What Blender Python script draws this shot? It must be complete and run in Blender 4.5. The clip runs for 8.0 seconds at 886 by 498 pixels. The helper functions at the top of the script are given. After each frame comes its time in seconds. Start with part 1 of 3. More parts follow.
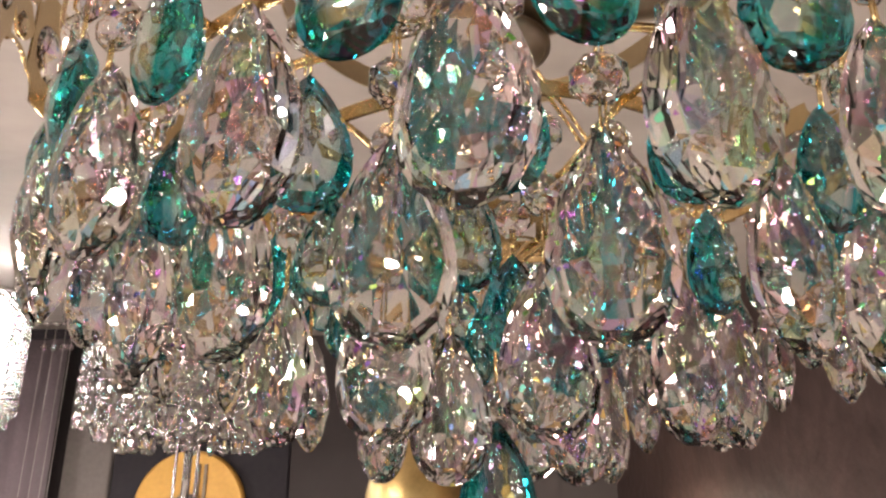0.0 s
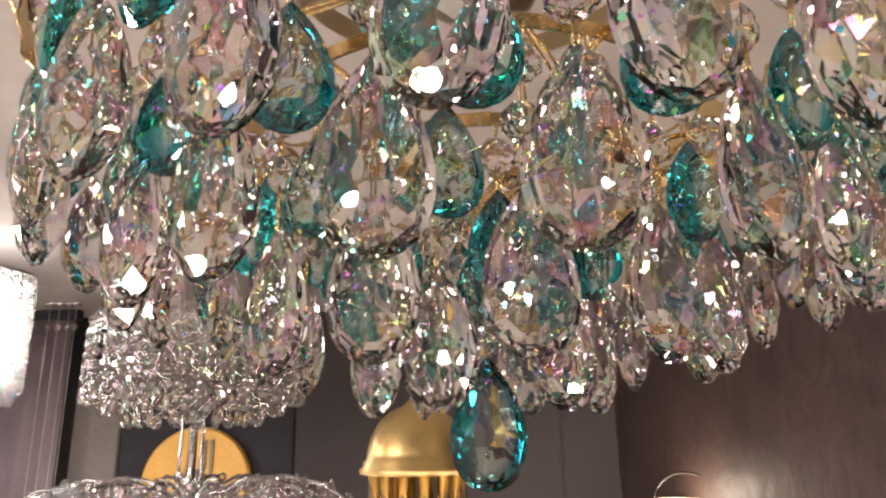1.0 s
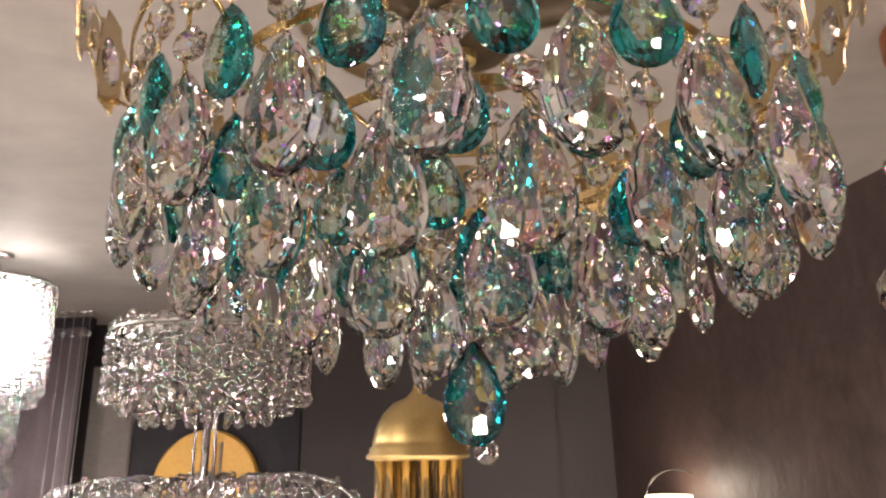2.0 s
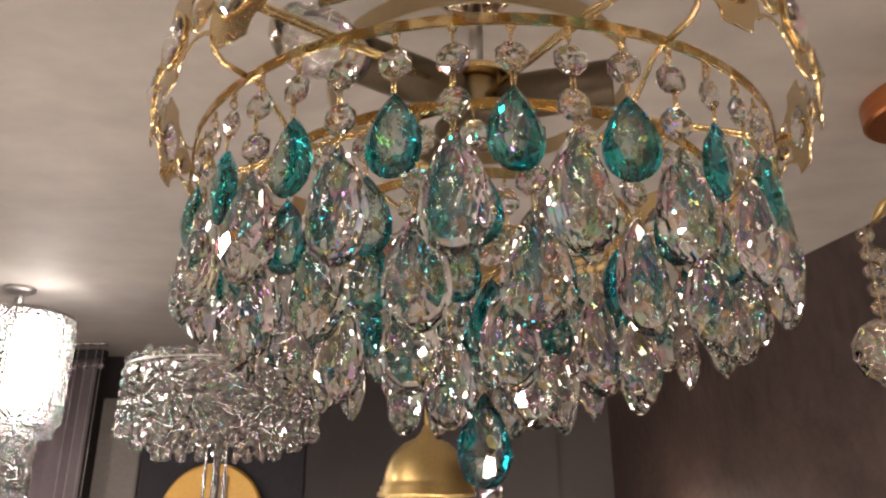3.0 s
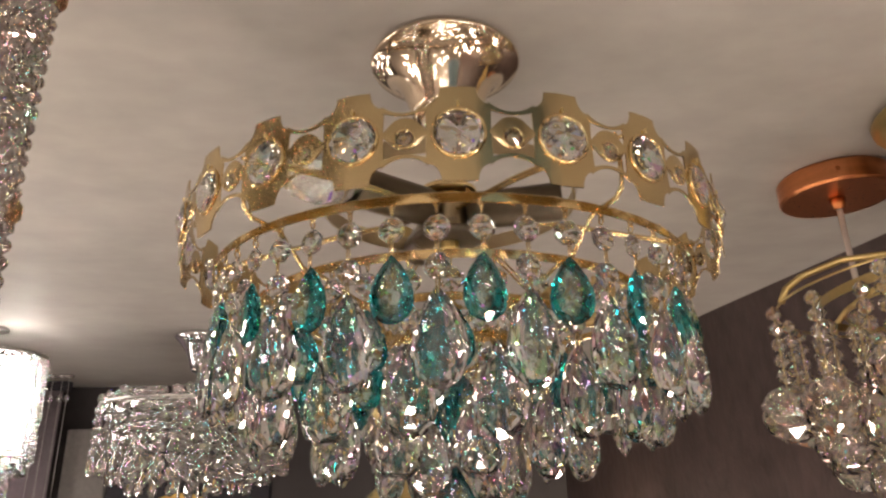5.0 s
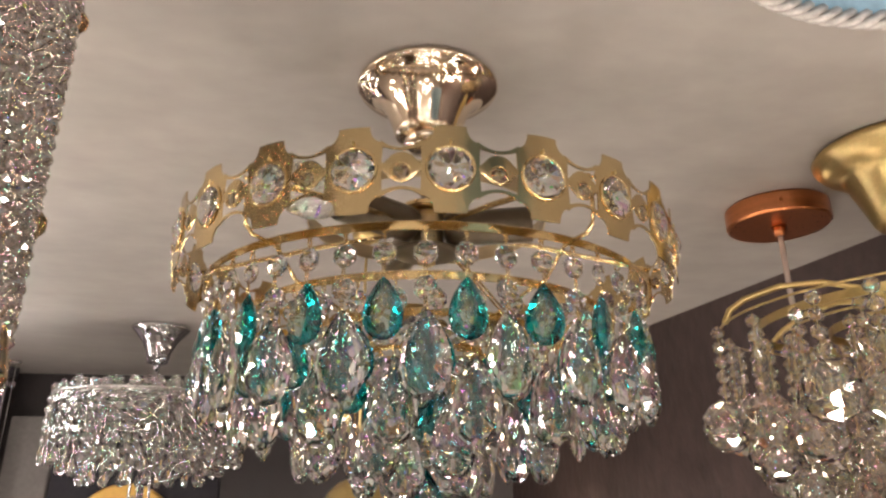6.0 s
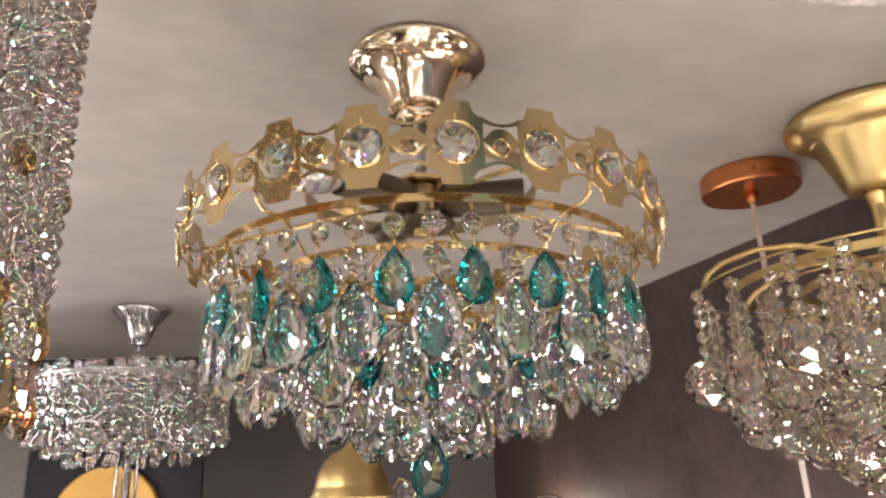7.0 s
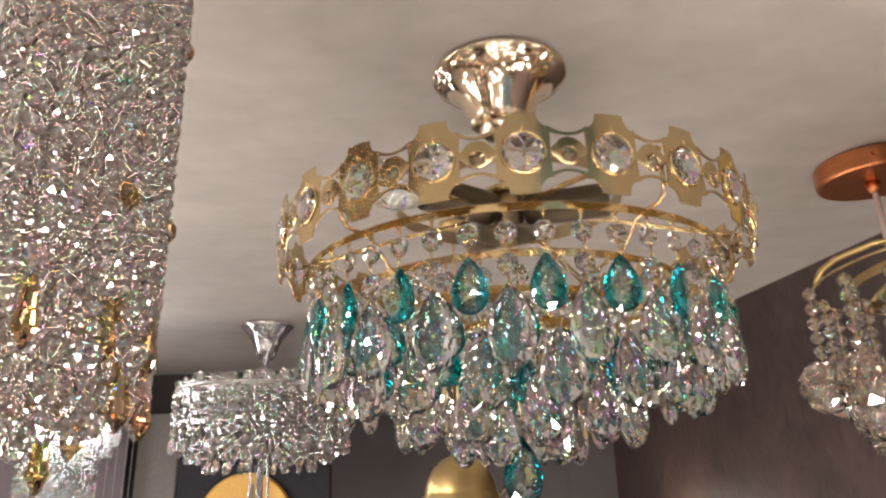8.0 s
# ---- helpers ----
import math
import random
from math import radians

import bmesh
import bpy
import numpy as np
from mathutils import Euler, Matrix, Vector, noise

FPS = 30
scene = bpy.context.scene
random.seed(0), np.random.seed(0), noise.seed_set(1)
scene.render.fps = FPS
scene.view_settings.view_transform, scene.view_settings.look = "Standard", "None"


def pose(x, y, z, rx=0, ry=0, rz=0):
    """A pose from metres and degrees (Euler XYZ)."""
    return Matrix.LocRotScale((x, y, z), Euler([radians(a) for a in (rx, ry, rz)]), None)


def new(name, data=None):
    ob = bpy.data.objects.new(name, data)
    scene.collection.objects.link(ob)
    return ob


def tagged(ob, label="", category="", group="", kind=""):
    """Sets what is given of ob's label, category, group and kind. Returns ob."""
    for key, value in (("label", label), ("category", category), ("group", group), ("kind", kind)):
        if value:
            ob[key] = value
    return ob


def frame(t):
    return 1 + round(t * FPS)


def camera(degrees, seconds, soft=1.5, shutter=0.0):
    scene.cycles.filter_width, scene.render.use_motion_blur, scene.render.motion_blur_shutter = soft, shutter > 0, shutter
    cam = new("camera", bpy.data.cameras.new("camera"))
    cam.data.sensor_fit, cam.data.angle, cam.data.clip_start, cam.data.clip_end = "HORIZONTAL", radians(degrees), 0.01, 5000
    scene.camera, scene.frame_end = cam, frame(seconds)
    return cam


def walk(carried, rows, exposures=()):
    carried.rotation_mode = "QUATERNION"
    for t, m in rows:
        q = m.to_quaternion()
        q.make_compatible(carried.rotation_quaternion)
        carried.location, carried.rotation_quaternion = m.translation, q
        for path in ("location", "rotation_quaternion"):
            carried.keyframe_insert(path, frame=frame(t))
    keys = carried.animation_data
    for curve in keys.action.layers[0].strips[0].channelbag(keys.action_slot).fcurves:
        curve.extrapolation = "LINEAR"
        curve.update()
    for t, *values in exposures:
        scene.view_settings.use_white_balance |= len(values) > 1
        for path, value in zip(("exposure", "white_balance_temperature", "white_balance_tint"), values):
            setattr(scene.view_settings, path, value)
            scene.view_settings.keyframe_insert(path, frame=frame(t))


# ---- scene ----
cam = camera(65.1, 8.0, soft=2.5)
PATH = [
    (0.0, -0.0137, -0.3071, 2.2342, 107.31, -0.10, 1.74),
    (0.5, -0.0144, -0.3034, 2.2296, 106.08, 0.52, 1.79),
    (1.0, -0.0084, -0.3086, 2.2159, 105.65, 0.89, 2.13),
    (1.2, -0.0003, -0.3201, 2.2086, 105.63, 0.46, 3.71),
    (2.3, -0.0043, -0.4041, 2.1923, 107.43, 1.34, 2.02),
    (2.5, -0.0061, -0.4185, 2.1921, 108.41, 0.90, 2.43),
    (3.0, -0.0079, -0.4381, 2.1961, 109.09, 0.20, 2.30),
    (3.5, -0.0091, -0.4531, 2.2003, 109.74, 0.02, 2.00),
    (4.0, -0.0092, -0.4805, 2.2069, 110.68, -0.24, 1.10),
    (4.5, -0.0133, -0.5097, 2.2141, 111.02, -0.15, -0.50),
    (4.7, -0.0153, -0.5242, 2.2211, 110.63, 0.71, -0.49),
    (5.8, -0.0364, -0.5804, 2.2304, 109.76, 0.35, -4.13),
    (6.0, -0.0422, -0.5855, 2.2298, 109.71, 0.10, -5.52),
    (6.5, -0.0608, -0.5911, 2.2281, 109.16, 1.24, -6.99),
    (7.0, -0.0681, -0.6009, 2.2197, 107.71, 2.24, -7.47),
    (7.5, -0.0575, -0.6138, 2.2149, 108.26, 2.53, -1.61),
    (8.0, -0.0399, -0.6177, 2.2135, 108.86, 1.59, 2.61),
]
walk(cam, [(t, pose(x, y, z, rx, ry, rz)) for t, x, y, z, rx, ry, rz in PATH], exposures=[(0.0, 0.54, 6800, 17), (1.0, 0.51, 6800, 17), (2.5, 0.24, 6700, 14), (3.5, 0.14, 6800, 13), (4.5, 0.16, 6800, 12), (6.0, 0.42, 6550, 10), (7.0, 0.54, 6300, 10), (8.0, 0.52, 6300, 10)])

# ---- world, lights ----
world = bpy.data.worlds.new("world")
scene.world = world
world.use_nodes = True
world.node_tree.nodes["Background"].inputs["Color"].default_value = (0.5, 0.45, 0.42, 1)
world.node_tree.nodes["Background"].inputs["Strength"].default_value = 0.02


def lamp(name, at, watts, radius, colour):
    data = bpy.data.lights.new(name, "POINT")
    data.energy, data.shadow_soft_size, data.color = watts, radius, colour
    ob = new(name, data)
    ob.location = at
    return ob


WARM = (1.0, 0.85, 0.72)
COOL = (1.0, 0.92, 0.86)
# unseen fill lights, round and behind the camera, standing in for the shop's lamps
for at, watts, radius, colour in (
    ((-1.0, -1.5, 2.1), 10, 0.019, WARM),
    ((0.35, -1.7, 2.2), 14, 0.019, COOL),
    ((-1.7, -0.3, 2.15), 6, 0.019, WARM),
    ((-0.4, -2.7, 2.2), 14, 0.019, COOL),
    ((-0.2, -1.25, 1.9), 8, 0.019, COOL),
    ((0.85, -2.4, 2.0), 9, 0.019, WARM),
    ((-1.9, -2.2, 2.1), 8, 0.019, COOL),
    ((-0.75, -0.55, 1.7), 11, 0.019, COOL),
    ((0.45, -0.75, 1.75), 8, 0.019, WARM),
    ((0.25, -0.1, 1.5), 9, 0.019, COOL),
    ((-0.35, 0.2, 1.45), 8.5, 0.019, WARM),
    # added beside the bead column to brighten its strings
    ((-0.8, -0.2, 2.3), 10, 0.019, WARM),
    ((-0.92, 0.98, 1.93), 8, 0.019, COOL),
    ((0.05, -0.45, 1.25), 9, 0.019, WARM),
    # the last three only brighten the ball chandelier, ceiling and chrome chandelier
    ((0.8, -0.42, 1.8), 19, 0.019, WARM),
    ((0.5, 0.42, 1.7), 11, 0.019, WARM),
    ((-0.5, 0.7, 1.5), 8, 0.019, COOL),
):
    for k in range(9):  # each fill is split into nine small lights in two tiers
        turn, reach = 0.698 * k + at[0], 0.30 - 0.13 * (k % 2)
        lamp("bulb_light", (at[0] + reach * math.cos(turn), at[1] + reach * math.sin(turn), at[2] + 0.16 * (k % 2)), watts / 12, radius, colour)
# unseen fill disks below the ceiling, added to light the floor and the pale walls
for at in ((-1.3, -1.1), (0.45, -1.5), (-0.5, -2.2), (-1.9, 0.5), (-1.7, -2.6), (0.5, -2.9)):
    data = bpy.data.lights.new("recessed_light", "AREA")
    data.shape, data.size, data.energy, data.color = "DISK", 0.10, 15, COOL
    new("recessed_light", data).location = (*at, 2.606)
# wall sconce near the corner
lamp("sconce_light", (0.430, 1.31, 2.10), 0.85, 0.025, (1.0, 0.85, 0.68))


# ---- materials ----
def material(name):
    m = bpy.data.materials.new(name)
    m.use_nodes = True
    return m, m.node_tree, m.node_tree.nodes["Principled BSDF"]


def surface(name, colour, rough, metal=0.0, scale=8.0, vary=0.15, fine=120.0, bump=0.1, stretch=(1, 1, 1), dist=0.001):
    """A painted, woven or metal surface with large and fine variation."""
    m, tree, bsdf = material(name)
    n, l = tree.nodes, tree.links
    tc, mp = n.new("ShaderNodeTexCoord"), n.new("ShaderNodeMapping")
    mp.inputs["Scale"].default_value = stretch
    l.new(tc.outputs["Object"], mp.inputs["Vector"])
    big, small = n.new("ShaderNodeTexNoise"), n.new("ShaderNodeTexNoise")
    big.inputs["Scale"].default_value, small.inputs["Scale"].default_value = scale, fine
    big.inputs["Detail"].default_value, small.inputs["Detail"].default_value = 5, 3
    for t in (big, small):
        l.new(mp.outputs["Vector"], t.inputs["Vector"])
    mean = n.new("ShaderNodeMath")
    mean.operation = "ADD"
    l.new(big.outputs["Fac"], mean.inputs[0])
    l.new(small.outputs["Fac"], mean.inputs[1])
    ramp = n.new("ShaderNodeMapRange")
    ramp.inputs["From Min"].default_value, ramp.inputs["From Max"].default_value = 0.65, 1.35
    ramp.inputs["To Min"].default_value, ramp.inputs["To Max"].default_value = 1 - vary, 1 + vary
    l.new(mean.outputs["Value"], ramp.inputs["Value"])
    mix = n.new("ShaderNodeVectorMath")
    mix.operation = "SCALE"
    mix.inputs[0].default_value = colour
    l.new(ramp.outputs["Result"], mix.inputs["Scale"])
    l.new(mix.outputs["Vector"], bsdf.inputs["Base Color"])
    rr = n.new("ShaderNodeMapRange")
    rr.inputs["To Min"].default_value, rr.inputs["To Max"].default_value = rough * 0.75, min(1, rough * 1.25)
    l.new(small.outputs["Fac"], rr.inputs["Value"])
    l.new(rr.outputs["Result"], bsdf.inputs["Roughness"])
    bsdf.inputs["Metallic"].default_value = metal
    if bump:
        b = n.new("ShaderNodeBump")
        b.inputs["Strength"].default_value, b.inputs["Distance"].default_value = bump, dist
        l.new(mean.outputs["Value"], b.inputs["Height"])
        l.new(b.outputs["Normal"], bsdf.inputs["Normal"])
    return m


def crystal(name, colour, ior=1.56, spread=0.01, film=1.8, fire=0.006, middle=None, tint_most=0.58):
    """Cut lead glass with an uneven iridescent film; prismatic glints are put into its colour."""
    m, tree, bsdf = material(name)
    n, l = tree.nodes, tree.links
    bsdf.inputs["Transmission Weight"].default_value = 1
    bsdf.inputs["IOR"].default_value = ior
    bsdf.inputs["Roughness"].default_value = 0
    info, hue = n.new("ShaderNodeObjectInfo"), n.new("ShaderNodeHueSaturation")
    hue.inputs["Color"].default_value = (*colour, 1)
    if middle:  # stones that are coloured deeper towards one edge than in the middle
        tg, off, far_off, edge, mix = n.new("ShaderNodeTexCoord"), n.new("ShaderNodeVectorMath"), n.new("ShaderNodeVectorMath"), n.new("ShaderNodeMapRange"), n.new("ShaderNodeMix")
        sway, place = n.new("ShaderNodeMapRange"), n.new("ShaderNodeCombineXYZ")
        sway.inputs["To Min"].default_value, sway.inputs["To Max"].default_value = 0.28, 0.72
        l.new(info.outputs["Random"], sway.inputs["Value"])
        l.new(sway.outputs["Result"], place.inputs["X"])
        place.inputs["Y"].default_value, place.inputs["Z"].default_value = 0.5, 0.44
        off.operation, far_off.operation = "SUBTRACT", "LENGTH"
        l.new(tg.outputs["Generated"], off.inputs[0])
        l.new(place.outputs["Vector"], off.inputs[1])
        flat = n.new("ShaderNodeVectorMath")
        flat.operation = "MULTIPLY"
        flat.inputs[1].default_value = (1.0, 0.0, 0.9)
        l.new(off.outputs[0], flat.inputs[0])
        l.new(flat.outputs[0], far_off.inputs[0])
        edge.inputs["From Min"].default_value, edge.inputs["From Max"].default_value = 0.25, 0.38
        l.new(far_off.outputs["Value"], edge.inputs["Value"])
        mix.data_type = "RGBA"
        mix.inputs[6].default_value, mix.inputs[7].default_value = (*middle, 1), (*colour, 1)
        l.new(edge.outputs["Result"], mix.inputs[0])
        l.new(mix.outputs[2], hue.inputs["Color"])
    r = n.new("ShaderNodeMapRange")
    r.inputs["To Min"].default_value, r.inputs["To Max"].default_value = 0.5 - spread, 0.5 + spread
    l.new(info.outputs["Random"], r.inputs["Value"])
    l.new(r.outputs["Result"], hue.inputs["Hue"])
    tc, ns, t = n.new("ShaderNodeTexCoord"), n.new("ShaderNodeTexNoise"), n.new("ShaderNodeMapRange")
    ns.inputs["Scale"].default_value, ns.inputs["Detail"].default_value = 90, 1
    ns.noise_dimensions = "4D"
    l.new(info.outputs["Random"], ns.inputs["W"])
    l.new(tc.outputs["Object"], ns.inputs["Vector"])
    t.inputs["From Min"].default_value, t.inputs["From Max"].default_value = 0.3, 0.7
    t.inputs["To Min"].default_value, t.inputs["To Max"].default_value = 250, 1100
    l.new(ns.outputs["Fac"], t.inputs["Value"])
    l.new(t.outputs["Result"], bsdf.inputs["Thin Film Thickness"])
    bsdf.inputs["Thin Film IOR"].default_value = film
    # prismatic glints put into the colour: many facets pass a light tint of their own, a few small patches throw back
    # one pure colour
    geo, spin_by, shift, chance, parts = n.new("ShaderNodeNewGeometry"), n.new("ShaderNodeVectorMath"), n.new("ShaderNodeVectorMath"), n.new("ShaderNodeTexWhiteNoise"), n.new("ShaderNodeSeparateColor")
    spin_by.operation, shift.operation = "SCALE", "ADD"
    spin_by.inputs["Scale"].default_value = 9.0
    l.new(geo.outputs["Normal"], spin_by.inputs[0])
    l.new(spin_by.outputs[0], shift.inputs[0])
    l.new(info.outputs["Random"], shift.inputs[1])
    l.new(shift.outputs[0], chance.inputs["Vector"])
    l.new(chance.outputs["Color"], parts.inputs["Color"])
    depth, facet, wash = n.new("ShaderNodeMapRange"), n.new("ShaderNodeCombineColor"), n.new("ShaderNodeMix")
    depth.inputs["From Min"].default_value, depth.inputs["From Max"].default_value = 0.55, 1.0
    depth.inputs["To Min"].default_value, depth.inputs["To Max"].default_value = 0.0, tint_most
    l.new(parts.outputs["Red"], depth.inputs["Value"])
    facet.mode = "HSV"
    l.new(parts.outputs["Green"], facet.inputs["Red"])
    l.new(depth.outputs["Result"], facet.inputs["Green"])
    facet.inputs["Blue"].default_value = 1.0
    wash.data_type, wash.blend_type = "RGBA", "MULTIPLY"
    wash.inputs[0].default_value = 1.0
    l.new(hue.outputs["Color"], wash.inputs[6])
    l.new(facet.outputs["Color"], wash.inputs[7])
    l.new(wash.outputs[2], bsdf.inputs["Base Color"])
    cells, spots, some, tint = n.new("ShaderNodeTexVoronoi"), n.new("ShaderNodeSeparateColor"), n.new("ShaderNodeMath"), n.new("ShaderNodeCombineColor")
    cells.voronoi_dimensions = "4D"
    cells.inputs["Scale"].default_value = 620
    wide = n.new("ShaderNodeMath")
    wide.operation = "MULTIPLY"
    wide.inputs[1].default_value = 50
    l.new(info.outputs["Random"], wide.inputs[0])
    l.new(wide.outputs[0], cells.inputs["W"])
    l.new(tc.outputs["Object"], cells.inputs["Vector"])
    l.new(cells.outputs["Color"], spots.inputs["Color"])
    some.operation = "GREATER_THAN"
    some.inputs[1].default_value = 1 - fire
    l.new(spots.outputs["Red"], some.inputs[0])
    tint.mode = "HSV"
    tint.inputs["Green"].default_value, tint.inputs["Blue"].default_value = 0.7, 1.0
    pure = n.new("ShaderNodeMapRange")  # orange to violet
    pure.inputs["To Min"].default_value, pure.inputs["To Max"].default_value = 0.03, 0.80
    l.new(spots.outputs["Green"], pure.inputs["Value"])
    l.new(pure.outputs["Result"], tint.inputs["Red"])
    mirror, share = n.new("ShaderNodeBsdfAnisotropic"), n.new("ShaderNodeMixShader")
    mirror.inputs["Roughness"].default_value = 0.12
    l.new(tint.outputs["Color"], mirror.inputs["Color"])
    l.new(some.outputs[0], share.inputs["Fac"])
    l.new(bsdf.outputs[0], share.inputs[1])
    l.new(mirror.outputs[0], share.inputs[2])
    l.new(share.outputs[0], n["Material Output"].inputs["Surface"])
    return m


def glow(name, colour, strength):
    m, tree, bsdf = material(name)
    bsdf.inputs["Base Color"].default_value = (*colour, 1)
    bsdf.inputs["Emission Color"].default_value = (*colour, 1)
    bsdf.inputs["Emission Strength"].default_value = strength
    return m


GOLD = surface("polished_gold", (0.56, 0.430, 0.235), 0.17, 1.0, 14, 0.06, 40, 0.0)
GOLD_RING = surface("bright_gold", (0.80, 0.60, 0.31), 0.14, 1.0, 30, 0.12, 300, 0.03)
PALE_GOLD = surface("pale_gold_chrome", (0.80, 0.66, 0.51), 0.11, 1.0, 20, 0.05, 300, 0.01)
BRASS = surface("satin_brass", (0.62, 0.47, 0.21), 0.32, 1.0, 18, 0.12, 300, 0.05)
SATIN_GOLD = surface("satin_gold", (0.40, 0.32, 0.20), 0.38, 1.0, 18, 0.08, 300, 0.03)
BRONZE = surface("bronze_enamel", (0.080, 0.056, 0.032), 0.32, 0.4, 20, 0.15, 200, 0.05)
BLACK = surface("black_plastic", (0.015, 0.014, 0.014), 0.4, 0, 20, 0.2, 200, 0.05)
CHROME = surface("chrome", (0.78, 0.78, 0.80), 0.06, 1.0, 20, 0.05, 200, 0.01)
COPPER = surface("brushed_copper", (0.62, 0.24, 0.10), 0.30, 1.0, 6, 0.15, 200, 0.08, (1, 1, 25))
GREY_STEEL = surface("grey_steel", (0.42, 0.40, 0.38), 0.3, 1.0, 20, 0.1, 200, 0.02)
CLEAR = crystal("clear_crystal", (0.995, 0.985, 0.985))
CLEAR_PLAIN = crystal("clear_glass", (0.995, 0.99, 0.995), 1.58, film=2.5, fire=0.008)
BEAD_GLASS = crystal("bead_crystal", (1.0, 0.955, 0.925), 1.52, film=2.3, fire=0.006, tint_most=0.25)
TEAL = crystal("teal_crystal", (0.0, 0.30, 0.37), spread=0.012, middle=(0.70, 0.88, 0.84), tint_most=0.3)
AMBER = crystal("amber_crystal", (0.86, 0.58, 0.26), spread=0.02)
CREAM_GLASS = crystal("champagne_crystal", (0.995, 0.94, 0.865), 1.54, film=2.3, fire=0.008, tint_most=0.3)
SMOKY = crystal("smoky_crystal", (0.62, 0.52, 0.36))
CORD = surface("clear_cord", (0.62, 0.56, 0.52), 0.4, 0, 40, 0.1, 200, 0.02)
CEILING = surface("ceiling_plaster", (0.305, 0.282, 0.262), 0.58, 0, 2.2, 0.19, 14, 0.09, (1, 1.5, 1), 0.004)
PALE = surface("pale_plaster", (0.30, 0.27, 0.245), 0.7, 0, 3, 0.08, 40, 0.1)
WALL = surface("mauve_wall", (0.050, 0.033, 0.031), 0.52, 0, 9, 0.40, 48, 0.55, (1, 1, 0.55), 0.005)
BACK = surface("dark_grey_wall", (0.025, 0.019, 0.019), 0.6, 0, 5, 0.22, 60, 0.3, (1, 1, 0.5), 0.003)
NAVY = surface("navy_panel", (0.012, 0.010, 0.016), 0.7, 0, 6, 0.2, 60, 0.1)
CURTAIN = surface("mauve_curtain", (0.17, 0.14, 0.155), 0.75, 0, 5, 0.2, 150, 0.3)
GREY_BOARD = surface("grey_board", (0.15, 0.135, 0.125), 0.6, 0, 5, 0.15, 80, 0.15)
FLOOR = surface("floor_tiles", (0.20, 0.17, 0.145), 0.3, 0, 3, 0.12, 30, 0.05)
DISC = surface("ochre_disc", (0.62, 0.36, 0.08), 0.4, 0.2, 8, 0.1, 80, 0.05)
BLUE = surface("blue_fabric", (0.22, 0.35, 0.45), 0.8, 0, 12, 0.25, 220, 0.4)
BRAID = surface("silver_braid", (0.42, 0.40, 0.38), 0.45, 0.5, 90, 0.35, 300, 0.5)
LIT = glow("lit_glass", (1.0, 0.95, 0.90), 18.0)
LIT_SHADE = glow("lit_cream_shade", (1.0, 0.85, 0.62), 3.0)
LETTER = surface("printed_grey", (0.25, 0.2, 0.14), 0.5, 0, 40, 0.1, 200, 0.02)


# ---- mesh helpers ----
def mesh_of(bm, name, mat, smooth=False):
    bm.normal_update()
    me = bpy.data.meshes.new(name)
    if smooth:
        for f in bm.faces:
            f.smooth = True
    bm.to_mesh(me)
    bm.free()
    me.materials.append(mat)
    return me


def part(name, data, mat, parent, label="", smooth=False, m=None, kind=""):
    """Links a bmesh (or a mesh that alike pieces share) as one object under a thing or a part."""
    me = data if isinstance(data, bpy.types.Mesh) else mesh_of(data, name, mat, smooth)
    ob = new(name, me)
    ob.parent = parent
    if m is not None:
        ob.matrix_basis = m
    return tagged(ob, label, "", "", kind)


def thing(name, at, label, category, group=""):
    ob = new(name)
    ob.location = at
    ob.empty_display_size = 0.02
    return tagged(ob, label, category, group)


def revolve(profile, n=48, bm=None, close=False, flutes=0, depth=0.0):
    """Turns a list of (radius, z) about the z axis."""
    bm = bm or bmesh.new()
    rings = []
    for r, z in profile:
        ring = []
        for i in range(n):
            a = 2 * math.pi * i / n
            rr = r * (1 + depth * math.cos(flutes * a)) if flutes else r
            ring.append(bm.verts.new((rr * math.cos(a), rr * math.sin(a), z)))
        rings.append(ring)
    pairs = list(zip(rings, rings[1:])) + ([(rings[-1], rings[0])] if close else [])
    for lo, hi in pairs:
        for i in range(n):
            j = (i + 1) % n
            bm.faces.new((lo[i], lo[j], hi[j], hi[i]))
    if not close:
        for ring in (rings[0], rings[-1]):
            bm.faces.new(ring)
    bmesh.ops.recalc_face_normals(bm, faces=bm.faces[:])
    return bm


def tube(points, r, n=8, bm=None, loop=False):
    """A round rod along a list of points."""
    bm = bm or bmesh.new()
    pts = [Vector(p) for p in points]
    rings = []
    for i, p in enumerate(pts):
        a = pts[i - 1] if (i or loop) else p
        b = pts[(i + 1) % len(pts)] if (i + 1 < len(pts) or loop) else p
        d = (b - a).normalized()
        side = d.cross(Vector((0, 0, 1)) if abs(d.z) < 0.9 else Vector((1, 0, 0))).normalized()
        up = side.cross(d)
        rings.append([bm.verts.new(p + r * (math.cos(2 * math.pi * k / n) * side + math.sin(2 * math.pi * k / n) * up)) for k in range(n)])
    pairs = list(zip(rings, rings[1:])) + ([(rings[-1], rings[0])] if loop else [])
    for lo, hi in pairs:
        for k in range(n):
            bm.faces.new((lo[k], lo[(k + 1) % n], hi[(k + 1) % n], hi[k]))
    if not loop:
        bm.faces.new(rings[0][::-1])
        bm.faces.new(rings[-1])
    return bm


def arc(c, r, a0, a1, n=10, plane="xz"):
    out = []
    for i in range(n + 1):
        a = radians(a0 + (a1 - a0) * i / n)
        u, v = r * math.cos(a), r * math.sin(a)
        out.append((c[0] + u, c[1], c[2] + v) if plane == "xz" else (c[0], c[1] + u, c[2] + v) if plane == "yz" else (c[0] + u, c[1] + v, c[2]))
    return out


